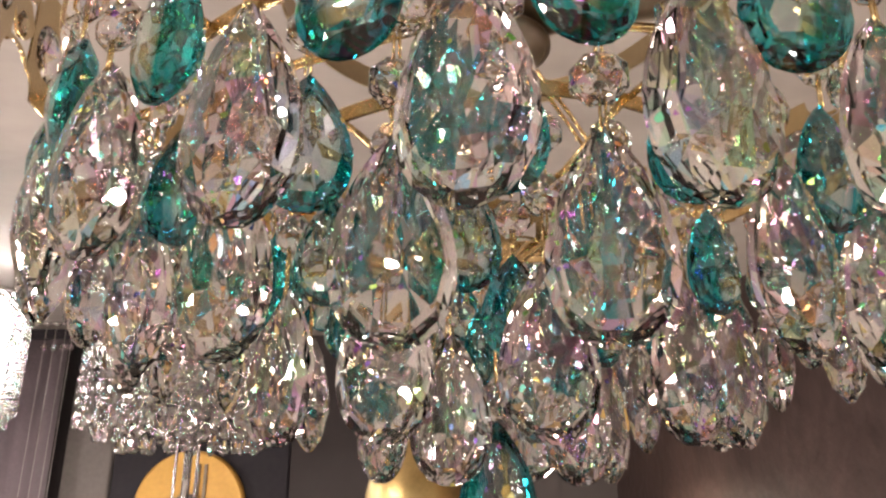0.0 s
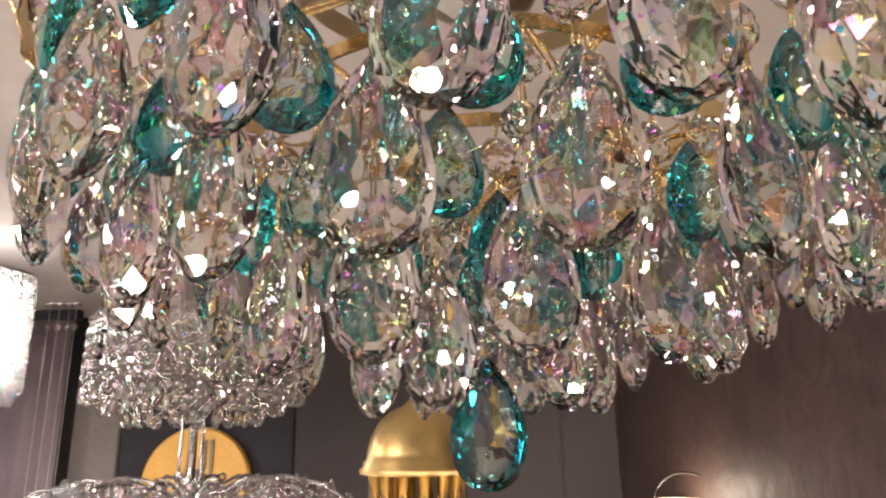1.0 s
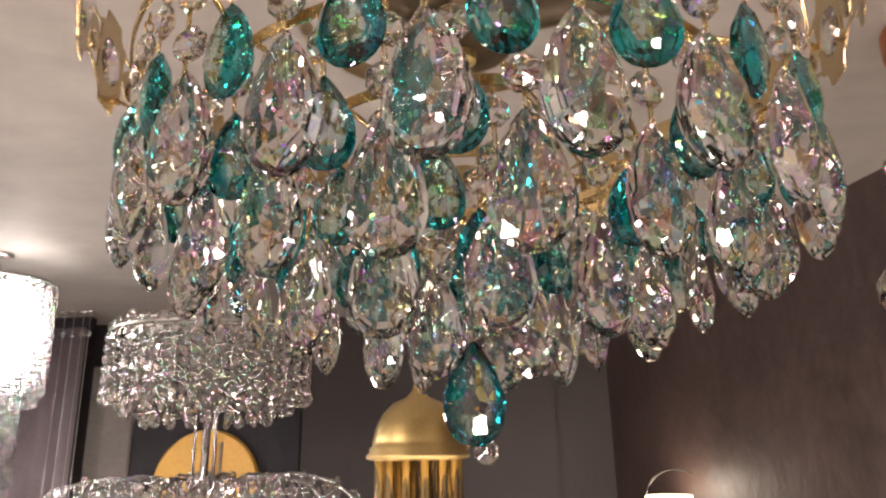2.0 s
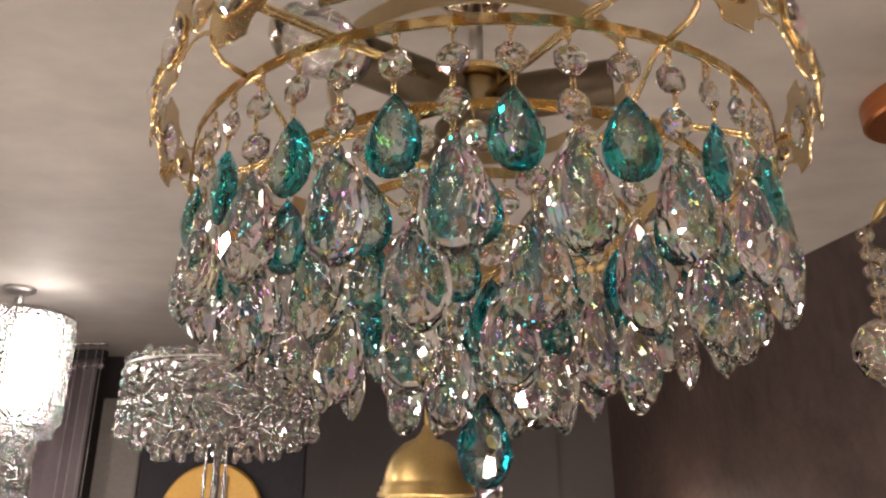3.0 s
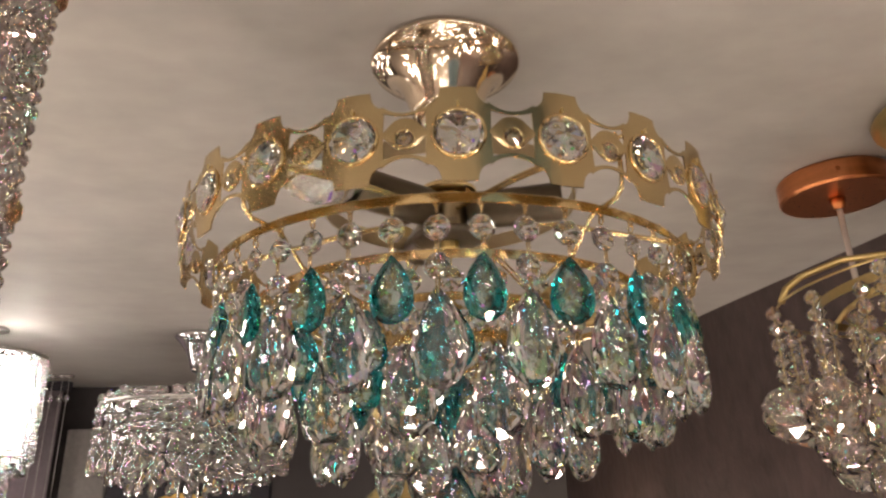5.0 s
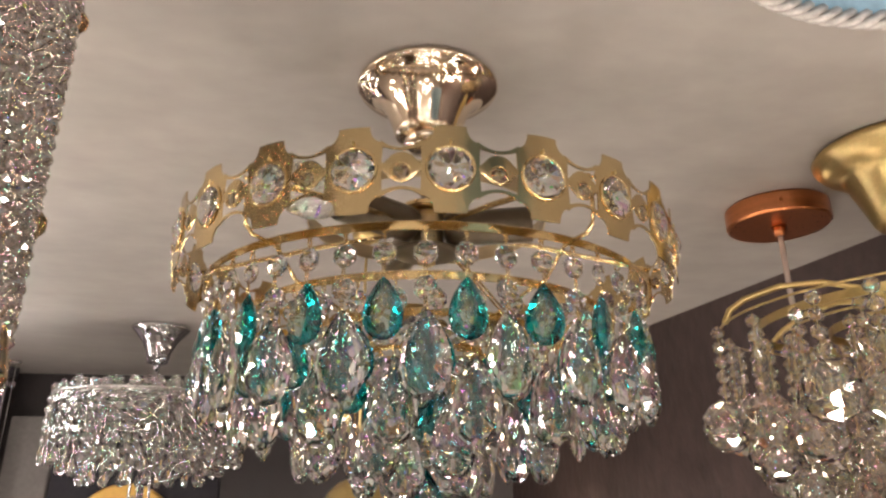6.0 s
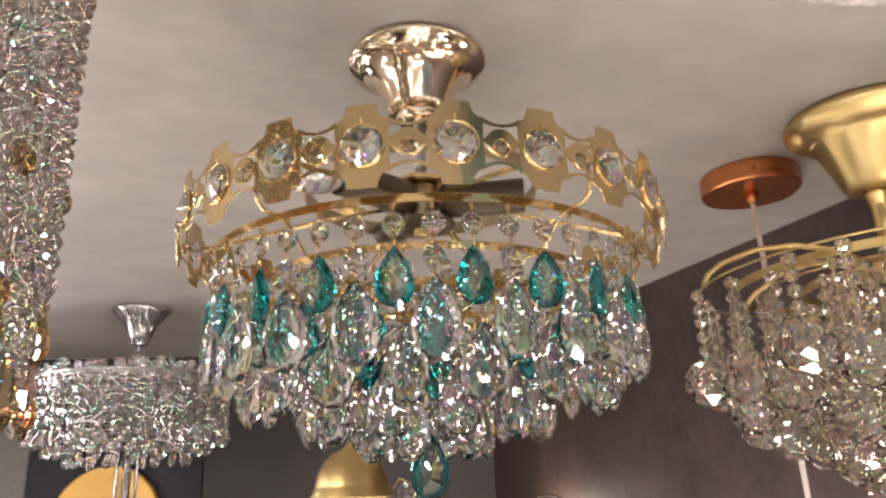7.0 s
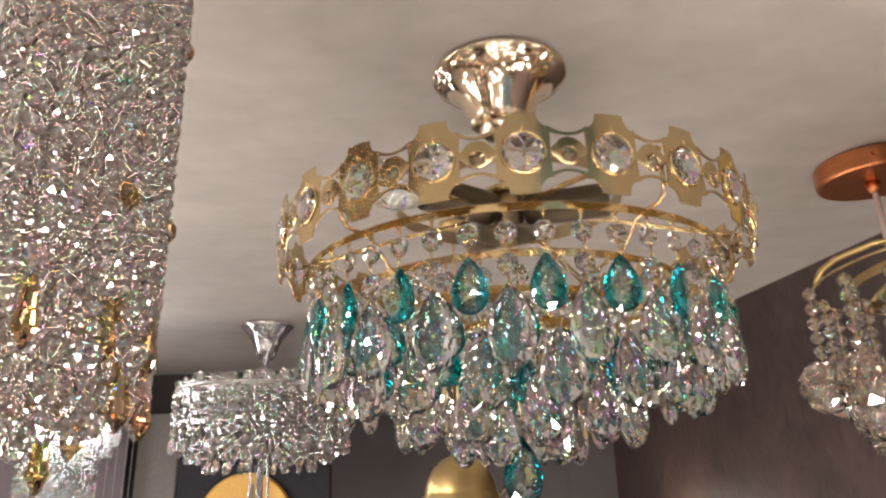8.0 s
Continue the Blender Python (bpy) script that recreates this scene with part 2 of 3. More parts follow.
def box(x0, x1, y0, y1, z0, z1, bevel=0.0, bm=None):
    bm = bm or bmesh.new()
    g = bmesh.ops.create_cube(bm, size=1, matrix=Matrix.Translation(((x0 + x1) / 2, (y0 + y1) / 2, (z0 + z1) / 2)) @ Matrix.Diagonal((x1 - x0, y1 - y0, z1 - z0, 1)))
    if bevel:
        bmesh.ops.bevel(bm, geom=bm.edges[:], offset=bevel, segments=2, affect="EDGES")
    return bm


def cut_stone(outline, centre, thick, levels):
    """A cut stone in the xz plane: a girdle, then rings of facets on both faces. levels: (scale, height) outwards to the table."""
    bm = bmesh.new()
    n = len(outline)
    cx, cz = centre
    girdle = 0.05 * thick
    mid = [((outline[i][0] + outline[(i + 1) % n][0]) / 2, (outline[i][1] + outline[(i + 1) % n][1]) / 2) for i in range(n)]
    edges = []
    for side in (-1, 1):
        rings = [[bm.verts.new((x, side * girdle, z)) for x, z in outline]]
        edges.append(rings[0])
        for k, (s, h) in enumerate(levels):
            src = mid if k % 2 == 0 else outline
            rings.append([bm.verts.new((cx + (x - cx) * s, side * h * thick / 2, cz + (z - cz) * s)) for x, z in src])
        for k, (lo, hi) in enumerate(zip(rings, rings[1:])):
            for i in range(n):
                j = (i + 1) % n
                if k % 2 == 0:
                    bm.faces.new((lo[i], lo[j], hi[i]))
                    bm.faces.new((hi[i], lo[j], hi[j]))
                else:
                    bm.faces.new((lo[i], hi[j], hi[i]))
                    bm.faces.new((lo[i], lo[j], hi[j]))
        bm.faces.new(rings[-1])
    for i in range(n):
        j = (i + 1) % n
        bm.faces.new((edges[0][i], edges[0][j], edges[1][j], edges[1][i]))
    bmesh.ops.recalc_face_normals(bm, faces=bm.faces[:])
    return bm


def pear(length, width, n):
    """A pear outline that hangs from (0, 0)."""
    raw = []
    for i in range(n):
        a = 2 * math.pi * (i + 0.5) / n
        raw.append((math.sin(a) * abs(math.sin(a / 2)) ** 0.75, math.cos(a)))
    w, top, low = max(x for x, z in raw), max(z for x, z in raw), min(z for x, z in raw)
    return [(x / w * width / 2, (z - top) / (top - low) * length) for x, z in raw]


def round_outline(r, n):
    return [(r * math.cos(2 * math.pi * (i + 0.5) / n), r * math.sin(2 * math.pi * (i + 0.5) / n)) for i in range(n)]


def drop_mesh(name, length, width, thick, n, mat):
    """A pear drop: a smooth girdle of 2n points, n kite facets above it, n / 2 facets that rise to a table; the back is cut steeper."""
    outline = pear(length, width, 2 * n)
    cx, cz = 0.0, -0.59 * length

    def shrunk(a, b, k):
        return (cx + ((a[0] + b[0]) / 2 - cx) * k, cz + ((a[1] + b[1]) / 2 - cz) * k)

    bm = bmesh.new()
    edges = []
    for side, k1, h1, k2, h2 in ((-1, 0.76, 0.62, 0.27, 1.0), (1, 0.72, 0.68, 0.24, 1.08)):
        mid = [shrunk(outline[2 * i], outline[2 * i + 1], 1.0) for i in range(n)]
        g = [bm.verts.new((x, side * 0.055 * thick, z)) for x, z in outline]
        a = [bm.verts.new((cx + (x - cx) * k1, side * h1 * thick / 2, cz + (z - cz) * k1)) for x, z in mid]
        b = []
        for i in range(n // 2):
            q = shrunk(mid[2 * i], mid[2 * i + 1], k2)
            b.append(bm.verts.new((q[0], side * h2 * thick / 2, q[1])))
        edges.append(g)
        for i in range(n):
            j, low, mid_g, high_g = (i + 1) % n, g[2 * i], g[2 * i + 1], g[(2 * i + 2) % (2 * n)]
            bm.faces.new((low, mid_g, a[i]))
            bm.faces.new((mid_g, high_g, a[i]))
            bm.faces.new((a[i], high_g, a[j]))
        for i in range(n // 2):
            j = (i + 1) % (n // 2)
            bm.faces.new((a[2 * i], a[2 * i + 1], b[i]))
            bm.faces.new((a[2 * i + 1], a[(2 * i + 2) % n], b[i]))
            bm.faces.new((b[i], a[(2 * i + 2) % n], b[j]))
        bm.faces.new(b)
    for i in range(2 * n):
        j = (i + 1) % (2 * n)
        bm.faces.new((edges[0][i], edges[0][j], edges[1][j], edges[1][i]))
    bmesh.ops.recalc_face_normals(bm, faces=bm.faces[:])
    return mesh_of(bm, name, mat)


def bead_mesh(name, r, h, mat, n=8):
    """A faceted bead about the z axis."""
    bm = bmesh.new()
    rings = []
    for k, (rr, z) in enumerate(((0.35, -1), (0.88, -0.5), (1.0, 0.0), (0.88, 0.5), (0.35, 1))):
        rings.append([bm.verts.new((r * rr * math.cos(2 * math.pi * (i + k / 2) / n), r * rr * math.sin(2 * math.pi * (i + k / 2) / n), z * h / 2)) for i in range(n)])
    for lo, hi in zip(rings, rings[1:]):
        for i in range(n):
            j = (i + 1) % n
            bm.faces.new((lo[i], lo[j], hi[i]))
            bm.faces.new((hi[i], lo[j], hi[j]))
    bm.faces.new(rings[0][::-1])
    bm.faces.new(rings[-1])
    return mesh_of(bm, name, mat)


def ball_mesh(name, r, mat, sub=2):
    bm = bmesh.new()
    bmesh.ops.create_icosphere(bm, subdivisions=sub, radius=r)
    return mesh_of(bm, name, mat)


def icicle_mesh(name, length, width, mat, n=6):
    """A long pointed prism drop, widest low down, that hangs from its tip."""
    bm = revolve([(width * 0.12, 0), (width * 0.2, -length * 0.05), (width * 0.5, -length * 0.72), (width * 0.06, -length)], n)
    return mesh_of(bm, name, mat)


OCTAGON = mesh_of(cut_stone(round_outline(0.0082, 8), (0, 0), 0.0085, ((0.84, 0.55), (0.16, 1.0))), "octagon_bead", CLEAR)
TEAL_DROP = drop_mesh("teal_drop", 0.040, 0.0255, 0.0135, 12, TEAL)
CLEAR_DROP = drop_mesh("clear_drop", 0.056, 0.0315, 0.0165, 12, CLEAR)
RIVOLI = mesh_of(cut_stone(round_outline(0.0142, 12), (0, 0), 0.0105, ((0.80, 0.50), (0.10, 1.0))), "round_crystal", CLEAR)
GEM = mesh_of(cut_stone(round_outline(0.0054, 8), (0, 0), 0.005, ((0.7, 0.8), (0.4, 1.0))), "small_gem", SMOKY)

# ---- the setting ----
CEIL = 2.610
CORNER = Vector((0.416, 1.780, 0))
ALONG = Vector((0.2118, -0.9773, 0))  # the right-hand wall runs towards the camera


def wall(name, a, b, z0, z1, thick, mat, label):
    """An upright wall from a to b; its thickness lies on the right of that way."""
    bm = bmesh.new()
    a, b = Vector((a[0], a[1], 0)), Vector((b[0], b[1], 0))
    d = (b - a).normalized()
    out = Vector((d.y, -d.x, 0)) * thick
    low = [bm.verts.new(p + Vector((0, 0, z0))) for p in (a, b, b + out, a + out)]
    high = [bm.verts.new(p + Vector((0, 0, z1))) for p in (a, b, b + out, a + out)]
    bm.faces.new(low[::-1])
    bm.faces.new(high)
    for i in range(4):
        j = (i + 1) % 4
        bm.faces.new((low[i], low[j], high[j], high[i]))
    bmesh.ops.recalc_face_normals(bm, faces=bm.faces[:])
    return tagged(new(name, mesh_of(bm, name, mat)), label, "wall", "", "structure")


END = CORNER + ALONG * 5.6
wall("wall_east", END, CORNER, 0, CEIL, 0.12, WALL, "dark mauve wall with streaky textured paint")
wall("wall_north", (-2.6, 1.78), CORNER, 0, CEIL, -0.12, BACK, "dark grey-brown back wall behind the lamps")
# unseen closing walls, toned to light the crystals and reflect in them
wall("wall_west", (-2.6, -3.69), (-2.6, 1.78), 0, CEIL, -0.12, PALE, "unseen pale plaster side wall closing the lamp shop")
wall("wall_south", (END.x, -3.69), (-2.6, -3.69), 0, CEIL, -0.12, PALE, "plain pale wall closing the shop")
tagged(new("floor", mesh_of(box(-2.72, 1.9, -3.81, 1.9, -0.1, 0), "floor", FLOOR)), "warm grey tiled shop floor", "floor", "", "structure")
tagged(new("ceiling", mesh_of(box(-2.72, 1.9, -3.81, 1.9, CEIL, CEIL + 0.1), "ceiling", CEILING)), "off-white painted ceiling with faint streaks", "ceiling", "", "structure")

# panels on the back wall
tagged(new("navy_panel", mesh_of(box(-1.021, -0.516, 1.745, 1.779, 0.4, 2.45, 0.003), "navy_panel", NAVY)), "dark navy display panel on the back wall", "wall panel")
tagged(new("grey_panel", mesh_of(box(-1.162, -1.024, 1.735, 1.779, 0.4, 2.47, 0.003), "grey_panel", GREY_BOARD)), "grey fabric board beside a dark panel", "wall panel")
tagged(new("wall_panel", mesh_of(box(-0.513, 0.250, 1.752, 1.779, 0.2, CEIL - 0.002, 0.003), "wall_panel", BACK)), "dark grey-brown wall panel with a straight edge", "wall panel")


def curtain(x0, x1, y, z0, z1):
    bm = bmesh.new()
    n = 90
    cols = []
    for i in range(n + 1):
        u = i / n
        yy = y + 0.007 * math.sin(u * 70) + 0.004 * math.sin(u * 23 + 1)
        cols.append([bm.verts.new((x0 + (x1 - x0) * u, yy + dy, z)) for dy in (0, 0.004) for z in (z0, z1)])
    for a, b in zip(cols, cols[1:]):
        bm.faces.new((a[0], b[0], b[1], a[1]))
        bm.faces.new((a[2], a[3], b[3], b[2]))
        bm.faces.new((a[1], b[1], b[3], a[3]))
        bm.faces.new((a[0], a[2], b[2], b[0]))
    return bm


cur = thing("curtain", (0, 0, 0), "dark mauve pleated curtain hanging by the back wall", "curtain")
part("fabric", curtain(-2.0, -1.16, 1.66, 0.05, CEIL - 0.03), CURTAIN, cur, smooth=True)
part("rail", box(-2.02, -1.14, 1.645, 1.68, CEIL - 0.03, CEIL - 0.001), NAVY, cur)

# ochre disc on the navy panel
disc = thing("wall_disc", (-0.782, 1.725, 2.116), "round ochre wall plate with a pale ornament in its middle", "wall plate")
turn_y = Matrix.Rotation(radians(90), 4, "X")
part("plate", revolve([(0.151, -0.018), (0.156, -0.012), (0.156, 0.006), (0.151, 0.012)], 64), DISC, disc, m=turn_y)
part("boss", revolve([(0.03, 0.012), (0.046, 0.016), (0.046, 0.03), (0.03, 0.04), (0.008, 0.044)], 32), CHROME, disc, "pale metal boss", True, turn_y)
for dx in (0.024, 0.044):
    part("bar", box(dx - 0.004, dx + 0.004, -0.02, -0.0125, -0.12, 0.12), LETTER, disc)

# ---- the main chandelier ----
lustre = thing("crystal_chandelier", (0, 0, 2.30), "round gold chandelier with teal and clear crystal drops", "chandelier")
AX = Matrix.Translation((0, 0, -2.30))  # heights below are given above the floor


def high(x, y, z, rz=0.0, rx=0.0, ry=0.0):
    return Matrix.Translation((x, y, z - 2.30)) @ Matrix.Rotation(rz, 4, "Z") @ Matrix.Rotation(rx, 4, "X") @ Matrix.Rotation(ry, 4, "Y")


def round_about(r, degrees, z, twist=0.0, lean=0.0):
    """The pose of a piece on a circle; its face looks outwards."""
    a = radians(degrees)
    return high(r * math.sin(a), -r * math.cos(a), z, a + twist, lean)


part("canopy", revolve([(0.024, 2.552), (0.030, 2.553), (0.031, 2.556), (0.0335, 2.563), (0.038, 2.575), (0.044, 2.587), (0.052, 2.5965), (0.060, 2.6015), (0.0670, 2.6035), (0.0682, 2.6055), (0.066, 2.6085), (0.060, 2.6095)], 64), PALE_GOLD, lustre, "polished pale gold flared ceiling canopy", True, AX)
part("canopy_collar", revolve([(0.006, 2.540), (0.018, 2.541), (0.022, 2.546), (0.022, 2.5515)], 40), PALE_GOLD, lustre, "", True, AX)
part("stem", tube([(0, 0, 2.475), (0, 0, 2.5415)], 0.0055, 16), GREY_STEEL, lustre, "grey steel stem", True, AX)
part("hub", revolve([(0.012, 2.4385), (0.0150, 2.4395), (0.0155, 2.442), (0.0155, 2.4715), (0.0145, 2.4735), (0.010, 2.474)], 48), SATIN_GOLD, lustre, "satin gold hub with a printed rating", True, AX)
part("hub_plate", revolve([(0.006, 2.4745), (0.0235, 2.4745), (0.0245, 2.4755), (0.0245, 2.4785), (0.0235, 2.4795), (0.006, 2.4805)], 48), GOLD_RING, lustre, "", False, AX)
part("hub_dish", revolve([(0.006, 2.4315), (0.027, 2.4330), (0.0310, 2.4350), (0.0310, 2.4368), (0.027, 2.4380), (0.006, 2.4382)], 48), BRONZE, lustre, "", True, AX)
part("nut", revolve([(0.005, 2.424), (0.008, 2.4255), (0.008, 2.4312)], 12), BRASS, lustre, "", False, AX)
for i in range(5):
    part("rating_mark", box(-0.006 + 0.0026 * i, -0.0045 + 0.0026 * i, -0.0158, -0.0154, 2.446, 2.4485), LETTER, lustre, m=AX)


def band(r, thick, z0, z1, n=96):
    return revolve([(r, z0), (r, z1), (r - thick, z1), (r - thick, z0)], n, close=True)


part("support_ring", band(0.107, 0.0016, 2.461, 2.475), SATIN_GOLD, lustre, "wide satin gold support band", False, AX)


def socket(degrees, bulb):
    """A bronze lamp holder that points outwards from the hub."""
    m = high(0, 0, 2.4580) @ Matrix.Rotation(radians(degrees), 4, "Z") @ Matrix.Rotation(radians(90), 4, "Y")
    s = part("lamp_holder", revolve([(0.010, 0.0165), (0.0148, 0.0200), (0.0162, 0.026), (0.0162, 0.094), (0.0158, 0.0955), (0.0148, 0.0955), (0.0146, 0.070), (0.004, 0.069)], 32), BRONZE, lustre, "bronze cylindrical lamp holder", True, m)
    part("holder_inside", revolve([(0.004, 0.0712), (0.0142, 0.0712), (0.0142, 0.0945), (0.0134, 0.0945), (0.0134, 0.073), (0.004, 0.073)], 32), BLACK, s, "black inner sleeve", True)
    if bulb:
        part("bulb", revolve([(0.011, 0.074), (0.012, 0.097), (0.0185, 0.108), (0.0225, 0.122), (0.0215, 0.136), (0.0165, 0.148), (0.008, 0.155), (0.002, 0.157)], 32), CLEAR_PLAIN, s, "unlit clear glass bulb", True)


for a, bulb in ((-14, False), (106, False), (218, True)):
    socket(a, bulb)

# crown of plaques
R_CROWN, Z_CROWN = 0.210, 2.417
STEP = 360 / 22
CROWN0 = -32.94


def bent(u, v, depth=0.0):
    a = u / R_CROWN
    return ((R_CROWN + depth) * math.sin(a), -(R_CROWN + depth) * math.cos(a) + R_CROWN, v)


def sheet(outer, inner, thick):
    """A bent plate between an outer and an inner outline with equally many points."""
    bm = bmesh.new()
    n = len(outer)
    rows = [[bm.verts.new(bent(u, v, d)) for u, v in line] for line, d in ((outer, 0), (inner, 0), (inner, -thick), (outer, -thick))]
    for k in range(4):
        a, b = rows[k], rows[(k + 1) % 4]
        for i in range(n):
            j = (i + 1) % n
            bm.faces.new((a[i], a[j], b[j], b[i]))
    bmesh.ops.recalc_face_normals(bm, faces=bm.faces[:])
    return bm


def plaque_outline():
    pts = []
    for sx, sz in ((1, 1), (1, -1), (-1, -1), (-1, 1)):
        run = [(0.0035, 0.0292), (0.0100, 0.0288)]
        for k in range(1, 6):  # hollow shoulder
            a = math.pi / 2 * k / 6
            run.append((0.0100 + 0.0085 * (1 - math.cos(a)), 0.0288 - 0.0110 * math.sin(a)))
        run += [(0.0185, 0.0178), (0.0180, 0.0080), (0.0178, 0.0012)]
        run = [(sx * u, sz * v) for u, v in run]
        pts += run if (sx * sz) > 0 else run[::-1]
    return pts


outline = plaque_outline()
hole = []
for u, v in outline:
    a = math.atan2(v, u)
    hole.append((0.0138 * math.cos(a), 0.0138 * math.sin(a)))
PLAQUE = mesh_of(sheet(outline, hole, 0.0011), "plaque", GOLD)
PLAQUE_RIM = mesh_of(tube([bent(0.0146 * math.cos(2 * math.pi * i / 32), 0.0146 * math.sin(2 * math.pi * i / 32), 0.0006) for i in range(32)], 0.0010, 6, loop=True), "rim", GOLD_RING, True)


def connector():
    half = STEP / 2 * math.pi / 180 * R_CROWN
    bm = bmesh.new()
    for sz in (1, -1):
        top, low = [], []
        for k in range(13):
            t = -1 + k / 6
            w = 0.0009 + 0.0012 * abs(t) ** 3
            mid_v = sz * (0.0130 + 0.0042 * t * t)
            top.append((t * (half - 0.0168), mid_v + w))
            low.append((t * (half - 0.0168), mid_v - w))
        f = [bm.verts.new(bent(u, v, 0.0001)) for u, v in top + low[::-1]]
        b = [bm.verts.new(bent(u, v, -0.0010)) for u, v in top + low[::-1]]
        n = len(top)
        for k in range(n - 1):
            q = (k, k + 1, 2 * n - 2 - k, 2 * n - 1 - k)
            bm.faces.new([f[i] for i in q])
            bm.faces.new([b[i] for i in q][::-1])
        for k in range(2 * n):
            j = (k + 1) % (2 * n)
            bm.faces.new((f[k], b[k], b[j], f[j]))
    # cup in the middle with two lugs
    n = 48
    ring = [[bm.verts.new(bent(r * math.cos(2 * math.pi * i / n) * (1.0 if r < 0.006 else 1.0 + 0.30 * abs(math.cos(2 * math.pi * i / n)) ** 14), c + r * math.sin(2 * math.pi * i / n), d)) for i in range(n)]
            for r, c, d in ((0.0100, 0.0008, 0.0), (0.0056, -0.0028, 0.0008), (0.0056, -0.0028, -0.0008), (0.0100, 0.0008, -0.0010))]
    for k in range(4):
        a, b2 = ring[k], ring[(k + 1) % 4]
        for i in range(n):
            j = (i + 1) % n
            bm.faces.new((a[i], a[j], b2[j], b2[i]))
    bmesh.ops.recalc_face_normals(bm, faces=bm.faces[:])
    return bm


LINK = mesh_of(connector(), "link", GOLD)
LINK_RIM = mesh_of(tube([bent(0.0058 * math.cos(2 * math.pi * i / 20), -0.0028 + 0.0058 * math.sin(2 * math.pi * i / 20), 0.0006) for i in range(20)], 0.0007, 6, loop=True), "rim", GOLD_RING, True)
rng = random.Random(5)
for i in range(22):
    p = part("plaque", PLAQUE, GOLD, lustre, m=round_about(R_CROWN, CROWN0 + i * STEP, Z_CROWN))
    part("rim", PLAQUE_RIM, GOLD_RING, p)
    part("round_crystal", RIVOLI, CLEAR, p, "clear faceted round crystal", m=Matrix.Rotation(rng.uniform(0, 1), 4, "Y"))
    part("pin_head", tube([(0, -0.0012, 0.0190), (0, -0.0012, 0.0165)], 0.0006, 6), BRASS, p)
    k = part("link", LINK, GOLD, lustre, m=round_about(R_CROWN, CROWN0 + (i + 0.5) * STEP, Z_CROWN))
    part("rim", LINK_RIM, GOLD_RING, k)
    part("small_gem", GEM, SMOKY, k, "small smoky champagne gem", m=Matrix.Translation((0, 0, -0.0028)))

# hanging rings, each with its strings of octagons and drops
HOOK = bmesh.new()
tube([(0.0018 * math.cos(a), 0, 0.0016 + 0.0030 * math.sin(a)) for a in [2 * math.pi * i / 12 for i in range(12)]], 0.0006, 5, HOOK, True)
tube([(0, 0.0018 * math.cos(a), -0.0028 + 0.0028 * math.sin(a)) for a in [2 * math.pi * i / 12 for i in range(12)]], 0.0006, 5, HOOK, True)
HOOK = mesh_of(HOOK, "hook", GOLD_RING, True)
PIN = bmesh.new()
tube([(-0.0007, -0.0012, 0.0052), (-0.0009, -0.0012, -0.0052)], 0.0005, 5, PIN)
tube([(0.0007, -0.0012, 0.0052), (0.0009, -0.0012, -0.0052)], 0.0005, 5, PIN)
PIN = mesh_of(PIN, "pin", GOLD_RING, True)


def string(ring, r, degrees, z, kind, rng):
    """One hanging string; z is the height of its hook. kind: teal or clear."""
    sag = 0.008 if r < 0.12 else 0.0  # the inner strings are longer
    side = (degrees + 180) % 360 - 180
    # the strings of the outer ring face outwards, the inner ones hang turned towards the front of the shop
    twist = rng.uniform(-0.35, 0.35) if r > 0.16 else rng.uniform(-0.45, 0.45) - radians(max(-70, min(70, side))) * 0.6
    lean = rng.uniform(-0.03, 0.03)

    def at(dz, tw):
        return round_about(r, degrees, z + dz, tw, lean)

    part("hook", HOOK, GOLD_RING, ring, m=at(0.002, 0))
    part("octagon_bead", OCTAGON, CLEAR, ring, m=at(-0.0125, twist * 0.6))
    if kind == "teal":
        part("pin", PIN, GOLD_RING, ring, m=at(-0.0225, 0))
        part("teal_drop", TEAL_DROP, TEAL, ring, "teal pear-shaped crystal drop", m=at(-0.0275, twist))
        return
    part("pin", PIN, GOLD_RING, ring, m=at(-0.0235, 0))
    part("octagon_bead", OCTAGON, CLEAR, ring, m=at(-0.0352, twist))
    part("pin", PIN, GOLD_RING, ring, m=at(-0.0458, 0))
    if sag:
        part("pin", PIN, GOLD_RING, ring, m=at(-0.0540, 0))
    part("clear_drop", CLEAR_DROP, CLEAR, ring, "clear pear-shaped crystal drop", m=at(-0.0490 - sag if r < 0.16 else -0.0470, twist * 0.8))


RINGS = ((0.1851, 2.3857, 44, 3.916), (0.150, 2.3645, 36, 18.2), (0.098, 2.3530, 24, -8.0), (0.048, 2.3400, 12, 6.4))
for r, z, count, phase in RINGS:
    ring = part("hanging_ring", band(r + 0.0008, 0.0016, z + 0.001, z + 0.0062), GOLD_RING, lustre, "bright gold flat ring", False, AX)
    ring_up = part("string_wire", tube(arc((0, 0, z + 0.0064), r, 0, 352.5, 48, "xy"), 0.0007, 5, loop=True), GOLD_RING, lustre, "thin gold wire that carries crystal strings", True, AX)
    ring_up.matrix_basis = Matrix.Identity(4)
    ring_up.data.transform(AX)
    for i in range(count):
        string(ring_up, r - 0.0045 * (count == 44), phase + i * 360 / count, z, "clear" if i % 2 else "teal", rng)
# the lowest drop hangs in the middle
tip = part("centre_rod", tube([(0, 0, 2.3225), (0, 0, 2.2680)], 0.0008, 6), GOLD_RING, lustre, "", True, AX)
part("octagon_bead", OCTAGON, CLEAR, lustre, m=high(0, 0, 2.2600, 0.3))
part("teal_drop", drop_mesh("low_teal_drop", 0.056, 0.035, 0.018, 12, TEAL), TEAL, lustre, "teal pear-shaped crystal drop", m=high(0, 0, 2.2520, 0.35))

